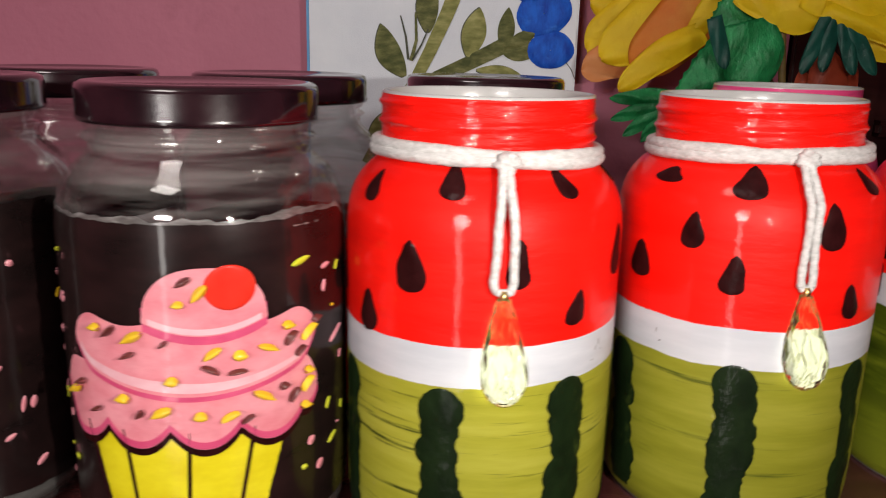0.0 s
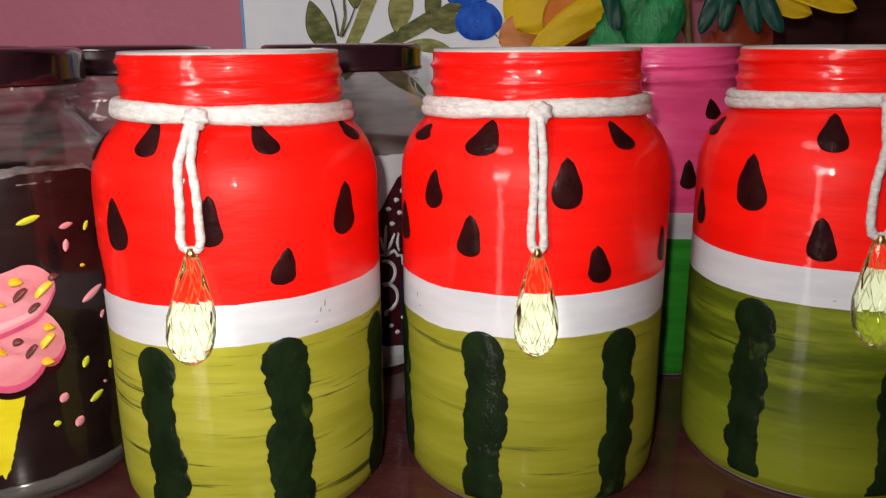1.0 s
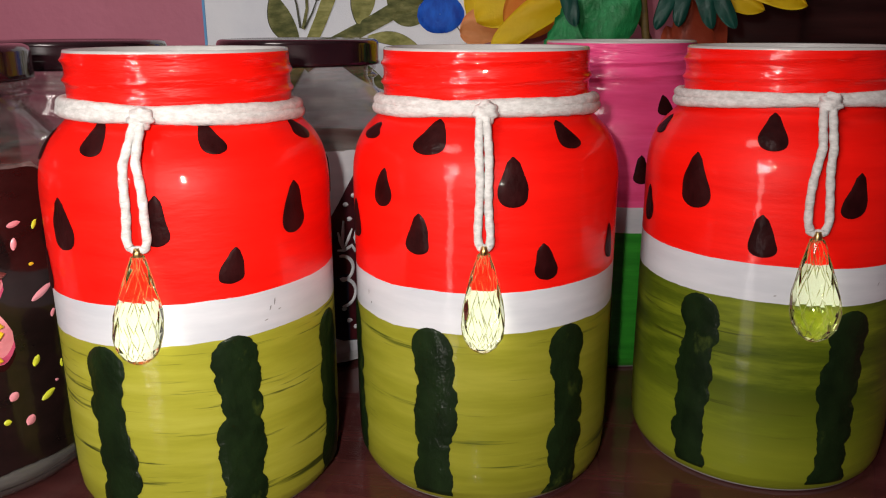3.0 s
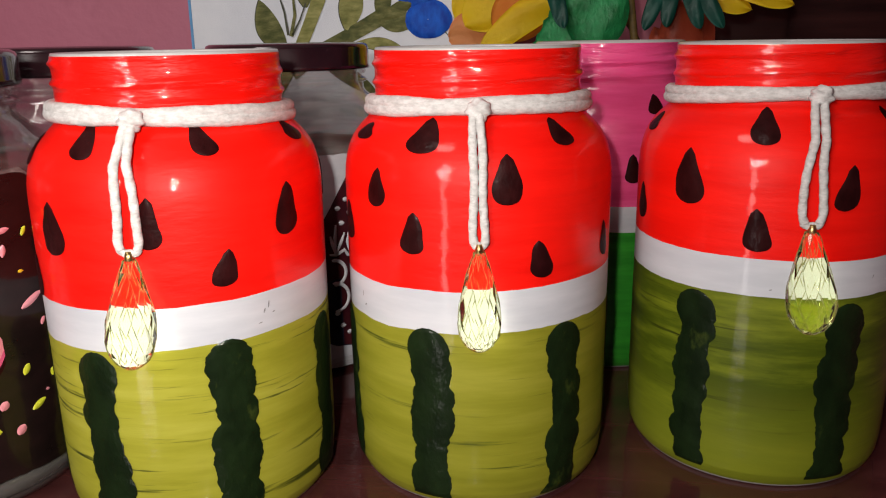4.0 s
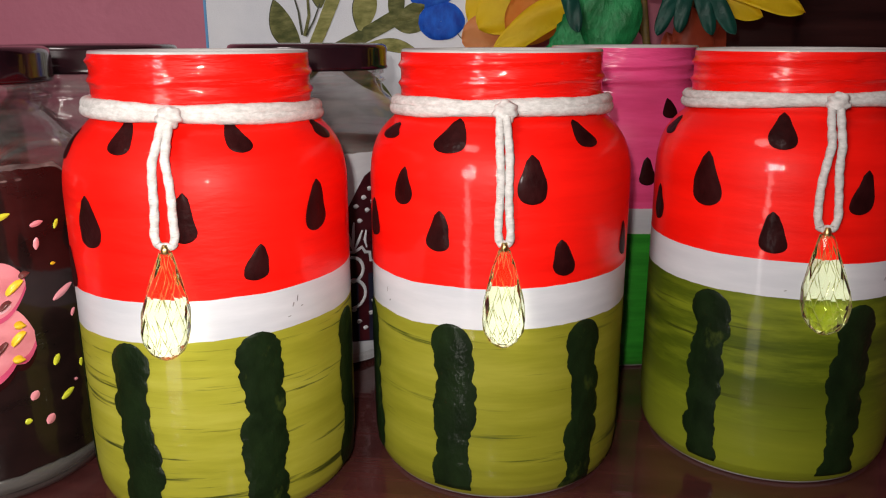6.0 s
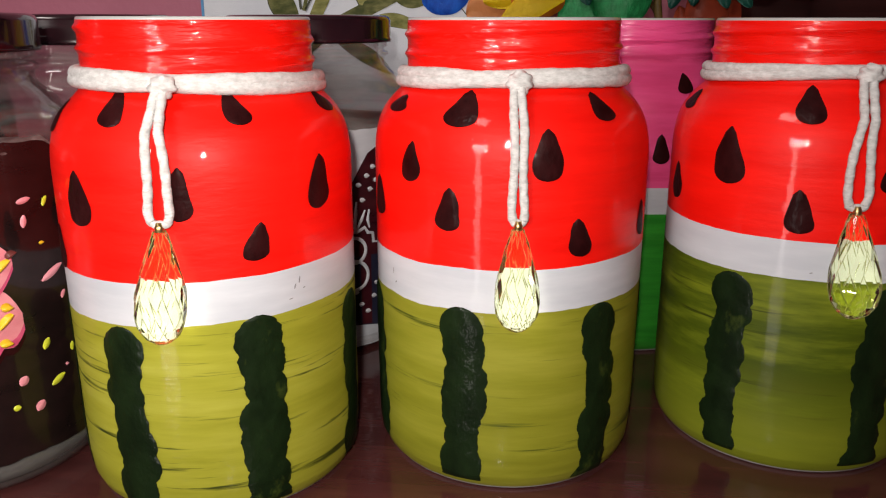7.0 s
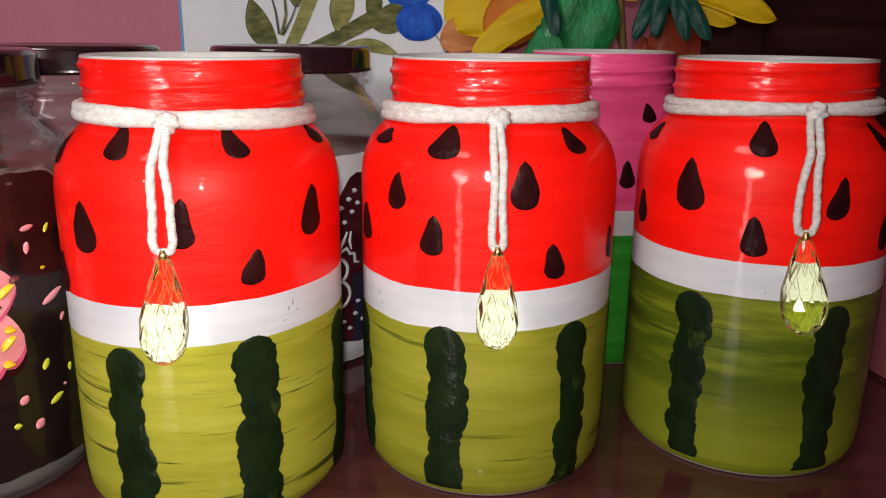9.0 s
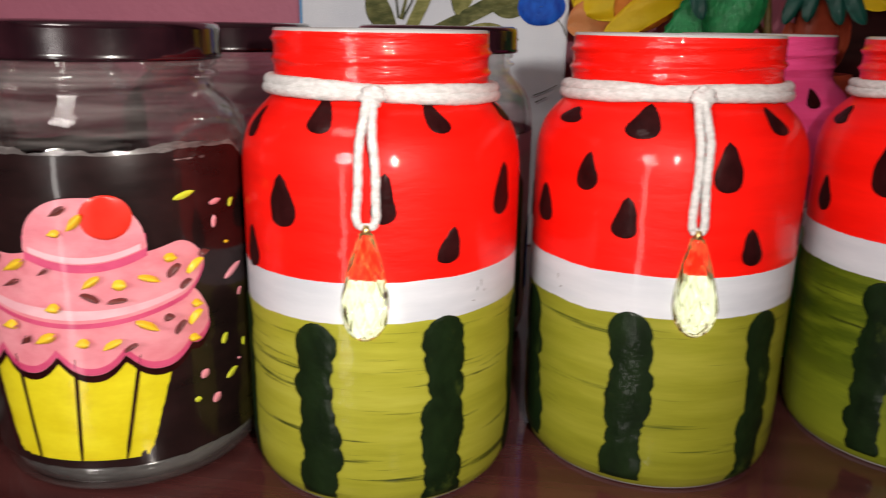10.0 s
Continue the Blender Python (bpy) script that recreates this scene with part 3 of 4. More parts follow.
# ---- cords with crystal drops ----
def crystal_bm(height, width):
    prof = [(0.0, 0.26), (0.03, 0.31), (0.16, 0.50), (0.33, 0.73), (0.51, 0.93), (0.68, 1.0), (0.82, 0.90), (0.92, 0.65), (0.98, 0.33), (1.0, 0.12)]
    n = 12
    rows = []
    for k, (s, f) in enumerate(prof):
        off = 0.5 * (k % 2)
        cut = [1 + 0.018 * (1 if (i + k // 2) % 2 else -1) for i in range(n)]
        rows.append([(width / 2 * f * cut[i] * math.cos(2 * math.pi * (i + off) / n), width / 2 * f * cut[i] * math.sin(2 * math.pi * (i + off) / n), -height * s) for i in range(n)])
    bm = bmesh.new()
    vs = [[bm.verts.new(p) for p in row] for row in rows]
    for k, (a, b) in enumerate(zip(vs, vs[1:])):
        for i in range(n):
            j = (i + 1) % n
            if k % 2 == 0:
                bm.faces.new((a[i], a[j], b[i]))
                bm.faces.new((a[j], b[j], b[i]))
            else:
                bm.faces.new((a[i], b[j], b[i]))
                bm.faces.new((a[i], a[j], b[j]))
    bm.faces.new(vs[0])
    bm.faces.new(vs[-1][::-1])
    return bm


def reflection_lines_bm(drop, seed, r=0.00016):
    """Dark facet reflections drawn as fine ridges along most slanting edges of a drop, some cut short."""
    rnd = random.Random(seed)
    bm = bmesh.new()
    for e in drop.edges:
        p, q = e.verts[0].co, e.verts[1].co
        if abs(p.z - q.z) < 1e-5 or rnd.random() < 0.28:
            continue
        if rnd.random() < 0.5:
            q = p + (q - p) * rnd.uniform(0.55, 1.0)
        d = (q - p).normalized()
        u = d.cross(Vector((0.3, 0.5, 0.8))).normalized()
        v = d.cross(u)
        ends = []
        for c, k in ((p, 0.5), (p + (q - p) * 0.5, 1.2), (q, 0.4)):
            ends.append([bm.verts.new(c + r * k * (math.cos(t) * u + math.sin(t) * v)) for t in (0, 2.1, 4.2)])
        for a, b in zip(ends, ends[1:]):
            for i in range(3):
                bm.faces.new((a[i], a[(i + 1) % 3], b[(i + 1) % 3], b[i]))
    return bm


def pendant_cord(x, y, knot, drop_z, gap, lean, tilt, seed, label, height=0.040, width=0.0168, rings=(0.1750, 0.1721), split=0.0, bow_out=0.0):
    cord = tagged(base("pendant_cord", x, y), label, "cord", "white cords with crystal drops")
    for j, z in enumerate(rings):
        pts = []
        for i in range(440):
            a = 360 * i / 440
            w = 0.0007 * noise.noise((math.cos(radians(a)) * 2 + seed, math.sin(radians(a)) * 2, j * 3.0))
            near = math.exp(-(((a - knot + 180) % 360 - 180) / 30) ** 2)
            apart = split * math.sin(radians(a - knot)) ** 2 * (1 if math.sin(radians(a - knot)) < 0 else 0.2)
            zz = z + w + 0.0016 * math.cos(radians(a)) + tilt * math.sin(radians(a)) + (0.0006 * near + apart if j else -0.0010 * near)
            rr = 0.0480 + 0.0006 * j + 0.0003 * math.sin(3 * radians(a) + seed)
            pts.append((rr * math.sin(radians(a)), -rr * math.cos(radians(a)), zz))
        part("neck_wrap", tube_bm(pts, 0.0029 - 0.0005 * (split != 0), 14, 260, 0.05, closed=True, fuzz=0.05), CORD, cord)
    a = radians(knot)
    side, outward = Vector((math.cos(a), math.sin(a), 0)), Vector((math.sin(a), -math.cos(a), 0))
    zk = rings[1] + 0.0018
    bm = bmesh.new()
    bmesh.ops.create_uvsphere(bm, u_segments=26, v_segments=18, radius=0.0042)
    for v in bm.verts:
        ridge = 0.10 * math.sin(v.co.z * 1900 + v.co.x * 900)
        v.co *= 1 + 0.25 * noise.noise(v.co * 350 + Vector((seed, 0, 0))) + ridge
        v.co.x *= 1.15
        v.co += outward * 0.0522 + side * 0.0008 + Vector((0, 0, zk))
    part("knot", bm, CORD, cord)
    hang = 0.0612 + 0.0032
    n = 100
    for sgn in (-1, 1):
        pts = []
        for s in range(n + 1):
            u = s / n
            zz = zk - 0.001 + (drop_z - zk + 0.001) * u
            r = max(radius(zz) + 0.0026, 0.0535 + (hang - 0.0535) * min(1, u * 3.2))
            off = sgn * (0.0014 + gap * u - 0.45 * gap * max(0, (u - 0.9) / 0.1) ** 2) + lean * u ** 0.5 + bow_out * math.sin(math.pi * u) + 0.0003 * math.sin(9 * u + seed + sgn)
            pts.append(outward * r + side * off + Vector((0, 0, zz)))
        part("strand", tube_bm(pts, 0.00178, 12, 480, 0.13, across=outward, fuzz=0.05), CORD, cord)
    end = outward * hang + side * lean
    bow = [end + side * (0.0014 + 0.55 * gap) * math.cos(q) + Vector((0, 0, drop_z - 0.0012 * math.sin(q))) for q in np.linspace(0, math.pi, 16)]
    part("strand", tube_bm(bow, 0.0018, 10, 900, 0.2, across=outward, fuzz=0.2), CORD, cord)
    top = end + Vector((0, 0, drop_z - 0.0022)) + outward * 0.0012
    cap = [(0.0006, 0.0022), (0.0012, 0.0020), (0.0018, 0.0), (0.0016, -0.0014)]
    rows = [[top + Vector((r * math.cos(2 * math.pi * i / 16), r * math.sin(2 * math.pi * i / 16), z)) for i in range(16)] for r, z in cap]
    part("metal_cap", grid_bm(rows, True), GOLD, cord, "small dull brass cap")
    bm = crystal_bm(height, width)
    for v in bm.verts:
        lean_out = -v.co.z / height
        v.co += top + outward * (width / 2 - 0.0016) * min(1, 1.3 * lean_out) + Vector((0, 0, -0.001))
    lines = reflection_lines_bm(bm, seed)
    drop = part("crystal_drop", bm, CRYSTAL, cord, "clear faceted glass drop", smooth=False)
    drop.visible_shadow = False
    # Dark reflections between facets, added as thin coloured ridges.
    cut = part("reflection_line", lines, REFLECTION_LINE, drop, "fine dark lines, reflections drawn along the facet edges")
    cut.visible_shadow = False
    return cord


pendant_cord(0.0125, 0.350, 8.3, 0.1275, 0.0029, -0.0006, -0.0010, 2, "white twisted wool cord with a faceted crystal drop", 0.0400, 0.0186)
pendant_cord(0.1405, 0.387, 4.9, 0.1232, 0.0009, 0.0012, 0.0006, 4, "thick white wool cord wound round the neck, crystal drop", 0.0390, 0.0178)
pendant_cord(0.2785, 0.418, 3.4, 0.1262, 0.0030, -0.0024, 0.0008, 6, "double white wool cord tied in a knot, crystal drop", 0.0410, 0.0196, (0.1770, 0.1744), split=-0.0010, bow_out=-0.0012)


# ---- lidded glass jars ----
def lid_bm():
    prof = [(0.0008, 0.1984), (0.040, 0.1984), (0.0425, 0.1994), (0.0470, 0.1993), (0.0492, 0.1982), (0.0500, 0.1962), (0.0500, 0.1866), (0.0506, 0.1852), (0.0500, 0.1838), (0.0485, 0.1838), (0.0480, 0.1960)]
    n = 90
    return grid_bm([[(r * math.sin(2 * math.pi * i / n), -r * math.cos(2 * math.pi * i / n), z) for i in range(n)] for r, z in prof], True)


def glass_body_bm():
    outer = [(r, z) for z, r in BODY if z > 0.001]
    neck = [(0.0458, 0.1752), (0.0478, 0.1758), (0.0489, 0.1770), (0.0478, 0.1782), (0.0460, 0.1790), (0.0458, 0.1802), (0.0474, 0.1808), (0.0478, 0.1818)]
    outer = [p for p in outer if p[1] < 0.177] + neck + [(0.0455, 0.1950)]
    inner = [(0.0425, 0.1950), (0.0425, 0.176), (0.0455, 0.170), (0.0512, 0.164), (0.0556, 0.156), (0.0576, 0.146), (0.0577, 0.03), (0.056, 0.014), (0.050, 0.008), (0.0006, 0.009)]
    prof = [(0.0006, 0.004), (0.043, 0.003), (0.048, 0.0004)] + outer + inner
    n = 90
    return grid_bm([[(r * math.sin(2 * math.pi * i / n), -r * math.cos(2 * math.pi * i / n), z) for i in range(n)] for r, z in prof], True)


def lidded_jar(x, y, label, turn=0.0):
    jar = tagged(base("lidded_jar", x, y, 0, turn), label, "jar", "glass jars with black lids")
    part("glass_body", glass_body_bm(), JAR_GLASS, jar, "clear glass shoulder and base")
    part("lid", lid_bm(), LID, jar, "glossy black screw lid")
    prof = [(0.0005, 0.0045), (0.040, 0.0042), (0.050, 0.0025), (0.0555, 0.0045), (0.0572, 0.0100), (0.0560, 0.0128), (0.0005, 0.0126)]
    part("glass_base", grid_bm([[(r * math.sin(2 * math.pi * i / 72), -r * math.cos(2 * math.pi * i / 72), z) for i in range(72)] for r, z in prof], True), BASE_GLASS, jar, "thick greyish glass base")
    return jar


def shell(name, lo, hi, material, jar, lift=0.0004, wobble=0.0012, seed=1, label="", back=0.0):
    """A coat round the side from lo to hi; back: how much lower its upper edge runs behind."""
    rows = []
    for k in range(16):
        row = []
        for i in range(128):
            a = 2 * math.pi * i / 128
            behind = min(1, max(0, (0.15 - math.cos(a)) / 0.55))
            z = lo + (hi - back * behind * behind * (3 - 2 * behind) - lo) * k / 15
            if k in (0, 15):
                z += wobble * (noise.noise((math.cos(a) * 4 + seed, math.sin(a) * 4, seed)) + 0.6 * noise.noise((math.cos(a) * 14 + seed, math.sin(a) * 14, seed)))
            r = radius(z) + lift
            row.append((r * math.sin(a), -r * math.cos(a), z))
        rows.append(row)
    return part(name, grid_bm(rows, True), material, jar, label)


def sprinkle(jar, theta, z, length, wide, slant, material, lift=0.0014, name="sprinkle"):
    pts = []
    s, c = math.sin(radians(slant)), math.cos(radians(slant))
    for k in range(7):
        u = -1 + 2 * k / 6
        h = math.sqrt(max(0.04, 1 - u * u)) * wide / 2
        row = []
        for i in range(5):
            v = -1 + 2 * i / 4
            px, pz = u * length / 2 * c - v * h * s, u * length / 2 * s + v * h * c
            row.append(spot(theta + math.degrees(px / 0.061), z + pz, lift * (0.55 + 0.45 * (1 - v * v))))
        pts.append(row)
    return part(name, grid_bm(pts), material, jar)


cup_jar = lidded_jar(-0.111, 0.339, "black-painted glass jar with a pink cupcake and black lid", -2.0)
shell("bare_edge", 0.1100, 0.1512, PALE_EDGE, cup_jar, 0.0002, 0.0026, 5, "thin uneven pale edge of the coat", 0.031)
shell("black_coat", 0.0150, 0.1495, BLACK, cup_jar, seed=4, label="black painted ground with sprinkles", back=0.030)


CUP = 10.0
rows = [(0.0185 + 0.048 * k / 10 - 0.000, CUP - (31.0 + 15.0 * k / 10), CUP + (30.0 + 16.0 * k / 10)) for k in range(11)]
paper_cup = patch("paper_cup", rows, YELLOW, cup_jar, 0.0008, "yellow paper cup", 14)
for top, low in ((-30.0, -19.0), (-12.5, -7.0), (12.5, 10.5), (36.0, 27.5)):
    line_patch("pleat_line", [(top + (low - top) * k / 8, 0.066 - 0.047 * k / 8) for k in range(9)], 0.0016, SEED, paper_cup, 0.0017)


def scallop(t):
    ph = ((t - (CUP - 54)) / 25.0) % 1.0
    return 0.0585 + 0.0085 * abs(2 * ph - 1) ** 2.2


low_cols = []
for t in np.linspace(CUP - 54, CUP + 54, 66):
    e = abs(t - CUP) / 54
    round_off = 0.013 * max(0, (e - 0.82) / 0.18) ** 2
    low_cols.append((float(t), scallop(t) + round_off, 0.092 - 0.012 * max(0, (e - 0.85) / 0.15) ** 2))
upright_patch("frosting_edge_line", [(a, z0 - 0.0032, z1 - 0.008) for a, z0, z1 in low_cols], SEED, cup_jar, 0.0011)
upright_patch("lower_frosting", low_cols, FROSTING, cup_jar, 0.0014, "pink frosting")
upright_patch("frosting_shade", [(a, z0 + 0.0002, z0 + 0.0032) for a, z0, z1 in low_cols], FROST_DEEP, cup_jar, 0.0016)
mid_cols = []
for t in np.linspace(CUP - 43, CUP + 53, 60):
    u = (t - (CUP + 5)) / 48
    hi = 0.1125 + 0.0025 * math.cos(u * math.pi * 2.0) * (1 if abs(u) < 1 else 0) - 0.010 * max(0, (abs(u) - 0.75) / 0.25) ** 2
    lo = 0.0815 + 0.012 * u * u + 0.008 * max(0, (abs(u) - 0.8) / 0.2) ** 2
    mid_cols.append((float(t), lo, max(hi, lo + 0.001)))
upright_patch("frosting_shade", [(a, z0 - 0.0022, z0 + 0.004) for a, z0, z1 in mid_cols], FROST_DEEP, cup_jar, 0.0018)
upright_patch("middle_frosting", mid_cols, FROSTING, cup_jar, 0.0020, "pink frosting")
upright_patch("frosting_shine", [(a, z0 + 0.0016, z0 + 0.0062 - 0.003 * abs((a - 5) / 60)) for a, z0, z1 in mid_cols[2:-4]], FROST_LIGHT, cup_jar, 0.0022)
top_cols = []
for t in np.linspace(CUP - 11.5, CUP + 31.5, 40):
    u = (t - (CUP + 10)) / 21.5
    arch = math.sqrt(max(0, 1 - abs(u) ** 2.4))
    lo = 0.1065 + 0.0055 * u * u
    top_cols.append((float(t), lo, max(lo + 0.0006, 0.1135 + 0.0200 * arch)))
upright_patch("frosting_shade", [(a, z0 - 0.0035, z0 + 0.006) for a, z0, z1 in top_cols], FROST_DEEP, cup_jar, 0.0022)
upright_patch("top_frosting", top_cols, FROSTING, cup_jar, 0.0026, "pink frosting")
upright_patch("frosting_shine", [(a, z0 + 0.0006, z0 + 0.0030) for a, z0, z1 in top_cols[2:-2]], FROST_LIGHT, cup_jar, 0.0028)
patch("cherry", [(0.1255 + 0.0090 * math.sin(q), 28.6 - 8.8 * math.cos(q), 28.6 + 8.8 * math.cos(q)) for q in np.linspace(-1.5, 1.5, 15)], CHERRY, cup_jar, 0.0010, "red cherry", under=0.0028)
for th, z, ln, wd, sl, m in [
        (13.5, 0.1285, 0.0052, 0.0022, 32, COCOA), (18.5, 0.1240, 0.0068, 0.0028, 50, AMBER), (11.5, 0.1195, 0.0034, 0.0026, 0, AMBER), (-14, 0.1075, 0.0055, 0.0022, 45, COCOA),
        (-5, 0.1060, 0.0072, 0.0030, 30, AMBER), (-20, 0.1080, 0.0035, 0.0028, 0, AMBER), (-7, 0.0985, 0.0050, 0.0018, 25, COCOA), (6, 0.1040, 0.0030, 0.0015, 40, COCOA),
        (22, 0.0995, 0.0062, 0.0026, 35, AMBER), (31, 0.0975, 0.0042, 0.0038, 0, AMBER), (41, 0.0990, 0.0068, 0.0024, -20, AMBER), (21, 0.0930, 0.0058, 0.0020, -30, COCOA),
        (30, 0.0910, 0.0058, 0.0018, 5, COCOA), (49, 0.1065, 0.0040, 0.0032, 0, AMBER), (50, 0.1010, 0.0058, 0.0026, 45, COCOA), (58, 0.1015, 0.0070, 0.0026, 40, AMBER),
        (62, 0.1060, 0.0034, 0.0022, 30, COCOA), (54, 0.0945, 0.0045, 0.0018, 40, COCOA), (8, 0.0885, 0.0040, 0.0034, 0, AMBER), (-34, 0.0790, 0.0060, 0.0030, 35, AMBER),
        (-30, 0.0830, 0.0034, 0.0022, 20, COCOA), (-10, 0.0800, 0.0042, 0.0034, 0, AMBER), (-4, 0.0745, 0.0030, 0.0022, 60, COCOA), (4, 0.0755, 0.0068, 0.0032, 25, AMBER),
        (17, 0.0735, 0.0040, 0.0034, 0, AMBER), (27, 0.0725, 0.0062, 0.0026, 25, AMBER), (33, 0.0705, 0.0046, 0.0016, 30, COCOA), (39, 0.0790, 0.0078, 0.0028, -30, AMBER),
        (47, 0.0810, 0.0032, 0.0026, 20, COCOA), (51, 0.0760, 0.0055, 0.0020, 50, COCOA), (57, 0.0790, 0.0062, 0.0026, 45, AMBER), (58, 0.0845, 0.0034, 0.0030, 0, AMBER), (56, 0.0695, 0.0036, 0.0030, 0, AMBER),
        (-22, 0.0735, 0.0036, 0.0018, 20, COCOA)]:
    sprinkle(cup_jar, th, z, ln * 1.2, wd * 1.3, sl, m, 0.0056)
for th, z, ln, wd, sl, m in [
        (-49, 0.133, 0.0065, 0.0018, 15, LIME), (-47, 0.1135, 0.0062, 0.0044, 25, ROSE), (-53, 0.098, 0.0040, 0.0034, 0, ROSE), (-60, 0.066, 0.0072, 0.0018, 60, LIME), (-48, 0.062, 0.0035, 0.0028, 80, ROSE),
        (-46, 0.042, 0.0036, 0.0030, 0, LIME), (-53, 0.045, 0.0030, 0.0016, 10, LIME), (57, 0.131, 0.0085, 0.0024, 15, LIME), (71, 0.126, 0.0056, 0.0022, 10, ROSE), (70, 0.1175, 0.0048, 0.0024, 80, ROSE),
        (80, 0.124, 0.0040, 0.0020, 60, LIME), (76, 0.107, 0.0022, 0.0014, 0, AMBER), (79, 0.093, 0.0110, 0.0030, 25, ROSE), (83, 0.082, 0.0035, 0.0020, 60, ROSE), (72, 0.063, 0.0048, 0.0028, 60, LIME),
        (84, 0.057, 0.0035, 0.0022, 80, LIME), (61, 0.0500, 0.0042, 0.0034, 50, ROSE), (75, 0.045, 0.0068, 0.0028, 25, LIME), (57, 0.039, 0.0028, 0.0024, 0, LIME), (66, 0.0365, 0.0046, 0.0036, 50, ROSE),
        (80, 0.050, 0.0016, 0.0014, 0, ROSE), (-62, 0.12, 0.004, 0.003, 30, ROSE), (-64, 0.085, 0.0045, 0.003, 30, ROSE), (-58, 0.03, 0.007, 0.003, 35, ROSE)]:
    sprinkle(cup_jar, th, z, ln * 1.1, wd * 1.15, sl, m, 0.0012)

side_jar = lidded_jar(-0.241, 0.346, "black-painted glass jar with scattered pink and lime sprinkles")
shell("black_coat", 0.0150, 0.1478, BLACK, side_jar, seed=9, label="black painted ground with sprinkles", back=0.030)
rnd = random.Random(31)
for i in range(44):
    th, z = rnd.uniform(-80, 100), rnd.uniform(0.02, 0.14)
    m = rnd.choice((ROSE, ROSE, LIME, AMBER))
    sprinkle(side_jar, th, z, rnd.uniform(0.003, 0.008), rnd.uniform(0.002, 0.0035), rnd.uniform(0, 90), m, 0.0012)

back_jar = lidded_jar(-0.109, 0.464, "glass jar with a dark red coat and black lid")
shell("red_coat", 0.012, 0.112, RED, back_jar, seed=14, label="red painted coat")
far_jar = lidded_jar(-0.238, 0.471, "glass jar with a black lid and pale painted coat")
shell("white_coat", 0.012, 0.118, WHITE, far_jar, seed=17, label="white painted coat")

heart_jar = lidded_jar(0.010, 0.513, "white-painted glass jar with a dark dotted drawing, black lid")
shell("white_coat", 0.0035, 0.1372, WHITE, heart_jar, seed=21, label="white painted coat")
# Added liner; its grey stands for shade on the white coat's inside.
shell("dim_liner", 0.012, 0.1365, DIM_INSIDE, heart_jar, -0.0040, 0.0004, 22, "streaky grey liner with the shade inside the jar put in its colour")
upright_patch("dark_shape", [(22, 0.026, 0.081), (30, 0.022, 0.096), (36, 0.0195, 0.106), (41, 0.019, 0.115), (46, 0.018, 0.123), (51, 0.017, 0.126), (57, 0.017, 0.125), (63, 0.017, 0.118), (71, 0.018, 0.106)], PLUM, heart_jar, 0.0010, "dark plum drawing", 8)
upright_patch("navy_ground", [(22, 0.026, 0.056), (36, 0.0192, 0.062), (51, 0.0166, 0.062), (71, 0.018, 0.056)], NAVY, heart_jar, 0.0014, "", 8)
upright_patch("blue_side", [(80, 0.036, 0.070), (86, 0.032, 0.078), (98, 0.030, 0.080), (108, 0.033, 0.072)], BLUE, heart_jar, 0.0012, "bright blue dab", 6)
for th, z in ((40, 0.105), (45, 0.110), (47, 0.102), (51, 0.107), (49, 0.115), (42, 0.096), (50, 0.044), (48, 0.036), (40, 0.032), (44, 0.027), (37, 0.040), (53, 0.031), (55, 0.041)):
    sprinkle(heart_jar, th, z, 0.0034, 0.0029, 0, WHITE, 0.0020, "dot")
for cz, rad in ((0.066, 0.0078), (0.0505, 0.0090)):
    line_patch("white_line", [(36 + math.degrees(rad / 0.061) * math.cos(q), cz + rad * math.sin(q)) for q in np.linspace(-1.6, 1.7, 18)], 0.0021, WHITE, heart_jar, 0.0022)
for pts in ([(34, 0.0775), (38, 0.077), (43, 0.0795), (45, 0.0760), (48, 0.0755), (48.5, 0.070), (51, 0.0695)], [(38.5, 0.0955), (37.8, 0.088), (37.5, 0.078)], [(35, 0.089), (36.2, 0.083), (37.5, 0.078)], [(43.5, 0.090), (41, 0.084), (38, 0.078)], [(46, 0.090), (45, 0.084), (46, 0.079)]):
    line_patch("white_line", pts, 0.0021, WHITE, heart_jar, 0.0022)


# ---- painted canvas ----
canvas = tagged(base("painted_canvas", 0, 0.73), "white canvas with painted blue flowers leaning on the wall", "canvas")
part("stretched_canvas", box_bm(-0.152, 0.0890, 0.0, 0.018, 0.0, 0.38, 0.0015), CANVAS, canvas, smooth=False)
part("painted_edge", box_bm(-0.1545, -0.1522, 0.001, 0.017, 0.001, 0.379), CANVAS_EDGE, canvas, "blue painted edge", smooth=False)


def leaf_bm(root, tip, wide, bend=0.0, lift=0.0012):
    """A flat painted leaf on the canvas from root to tip (x, z)."""
    a, b = Vector((root[0], 0, root[1])), Vector((tip[0], 0, tip[1]))
    d = b - a
    side = Vector((-d.z, 0, d.x)).normalized()
    rows = []
    for k in range(13):
        s = k / 12
        w = wide / 2 * math.sin(math.pi * min(1, 0.04 + 0.95 * s)) ** 0.8
        c = a + d * s + side * bend * math.sin(math.pi * s)
        rows.append([c + side * w * v + Vector((0, -lift * (0.4 + 0.6 * (1 - abs(v))), 0)) for v in (-1, -0.4, 0.4, 1)])
    return grid_bm(rows)


def stem_bm(points, w0, w1, lift=0.0009):
    rows = []
    for i, p in enumerate(points):
        q0, q1 = Vector(points[max(0, i - 1)]), Vector(points[min(len(points) - 1, i + 1)])
        d = q1 - q0
        s = Vector((-d.y, d.x)).normalized()
        w = (w0 + (w1 - w0) * i / (len(points) - 1)) / 2
        rows.append([(p[0] + s.x * w * v, -lift, p[1] + s.y * w * v) for v in (-1, 0, 1)])
    return grid_bm(rows)


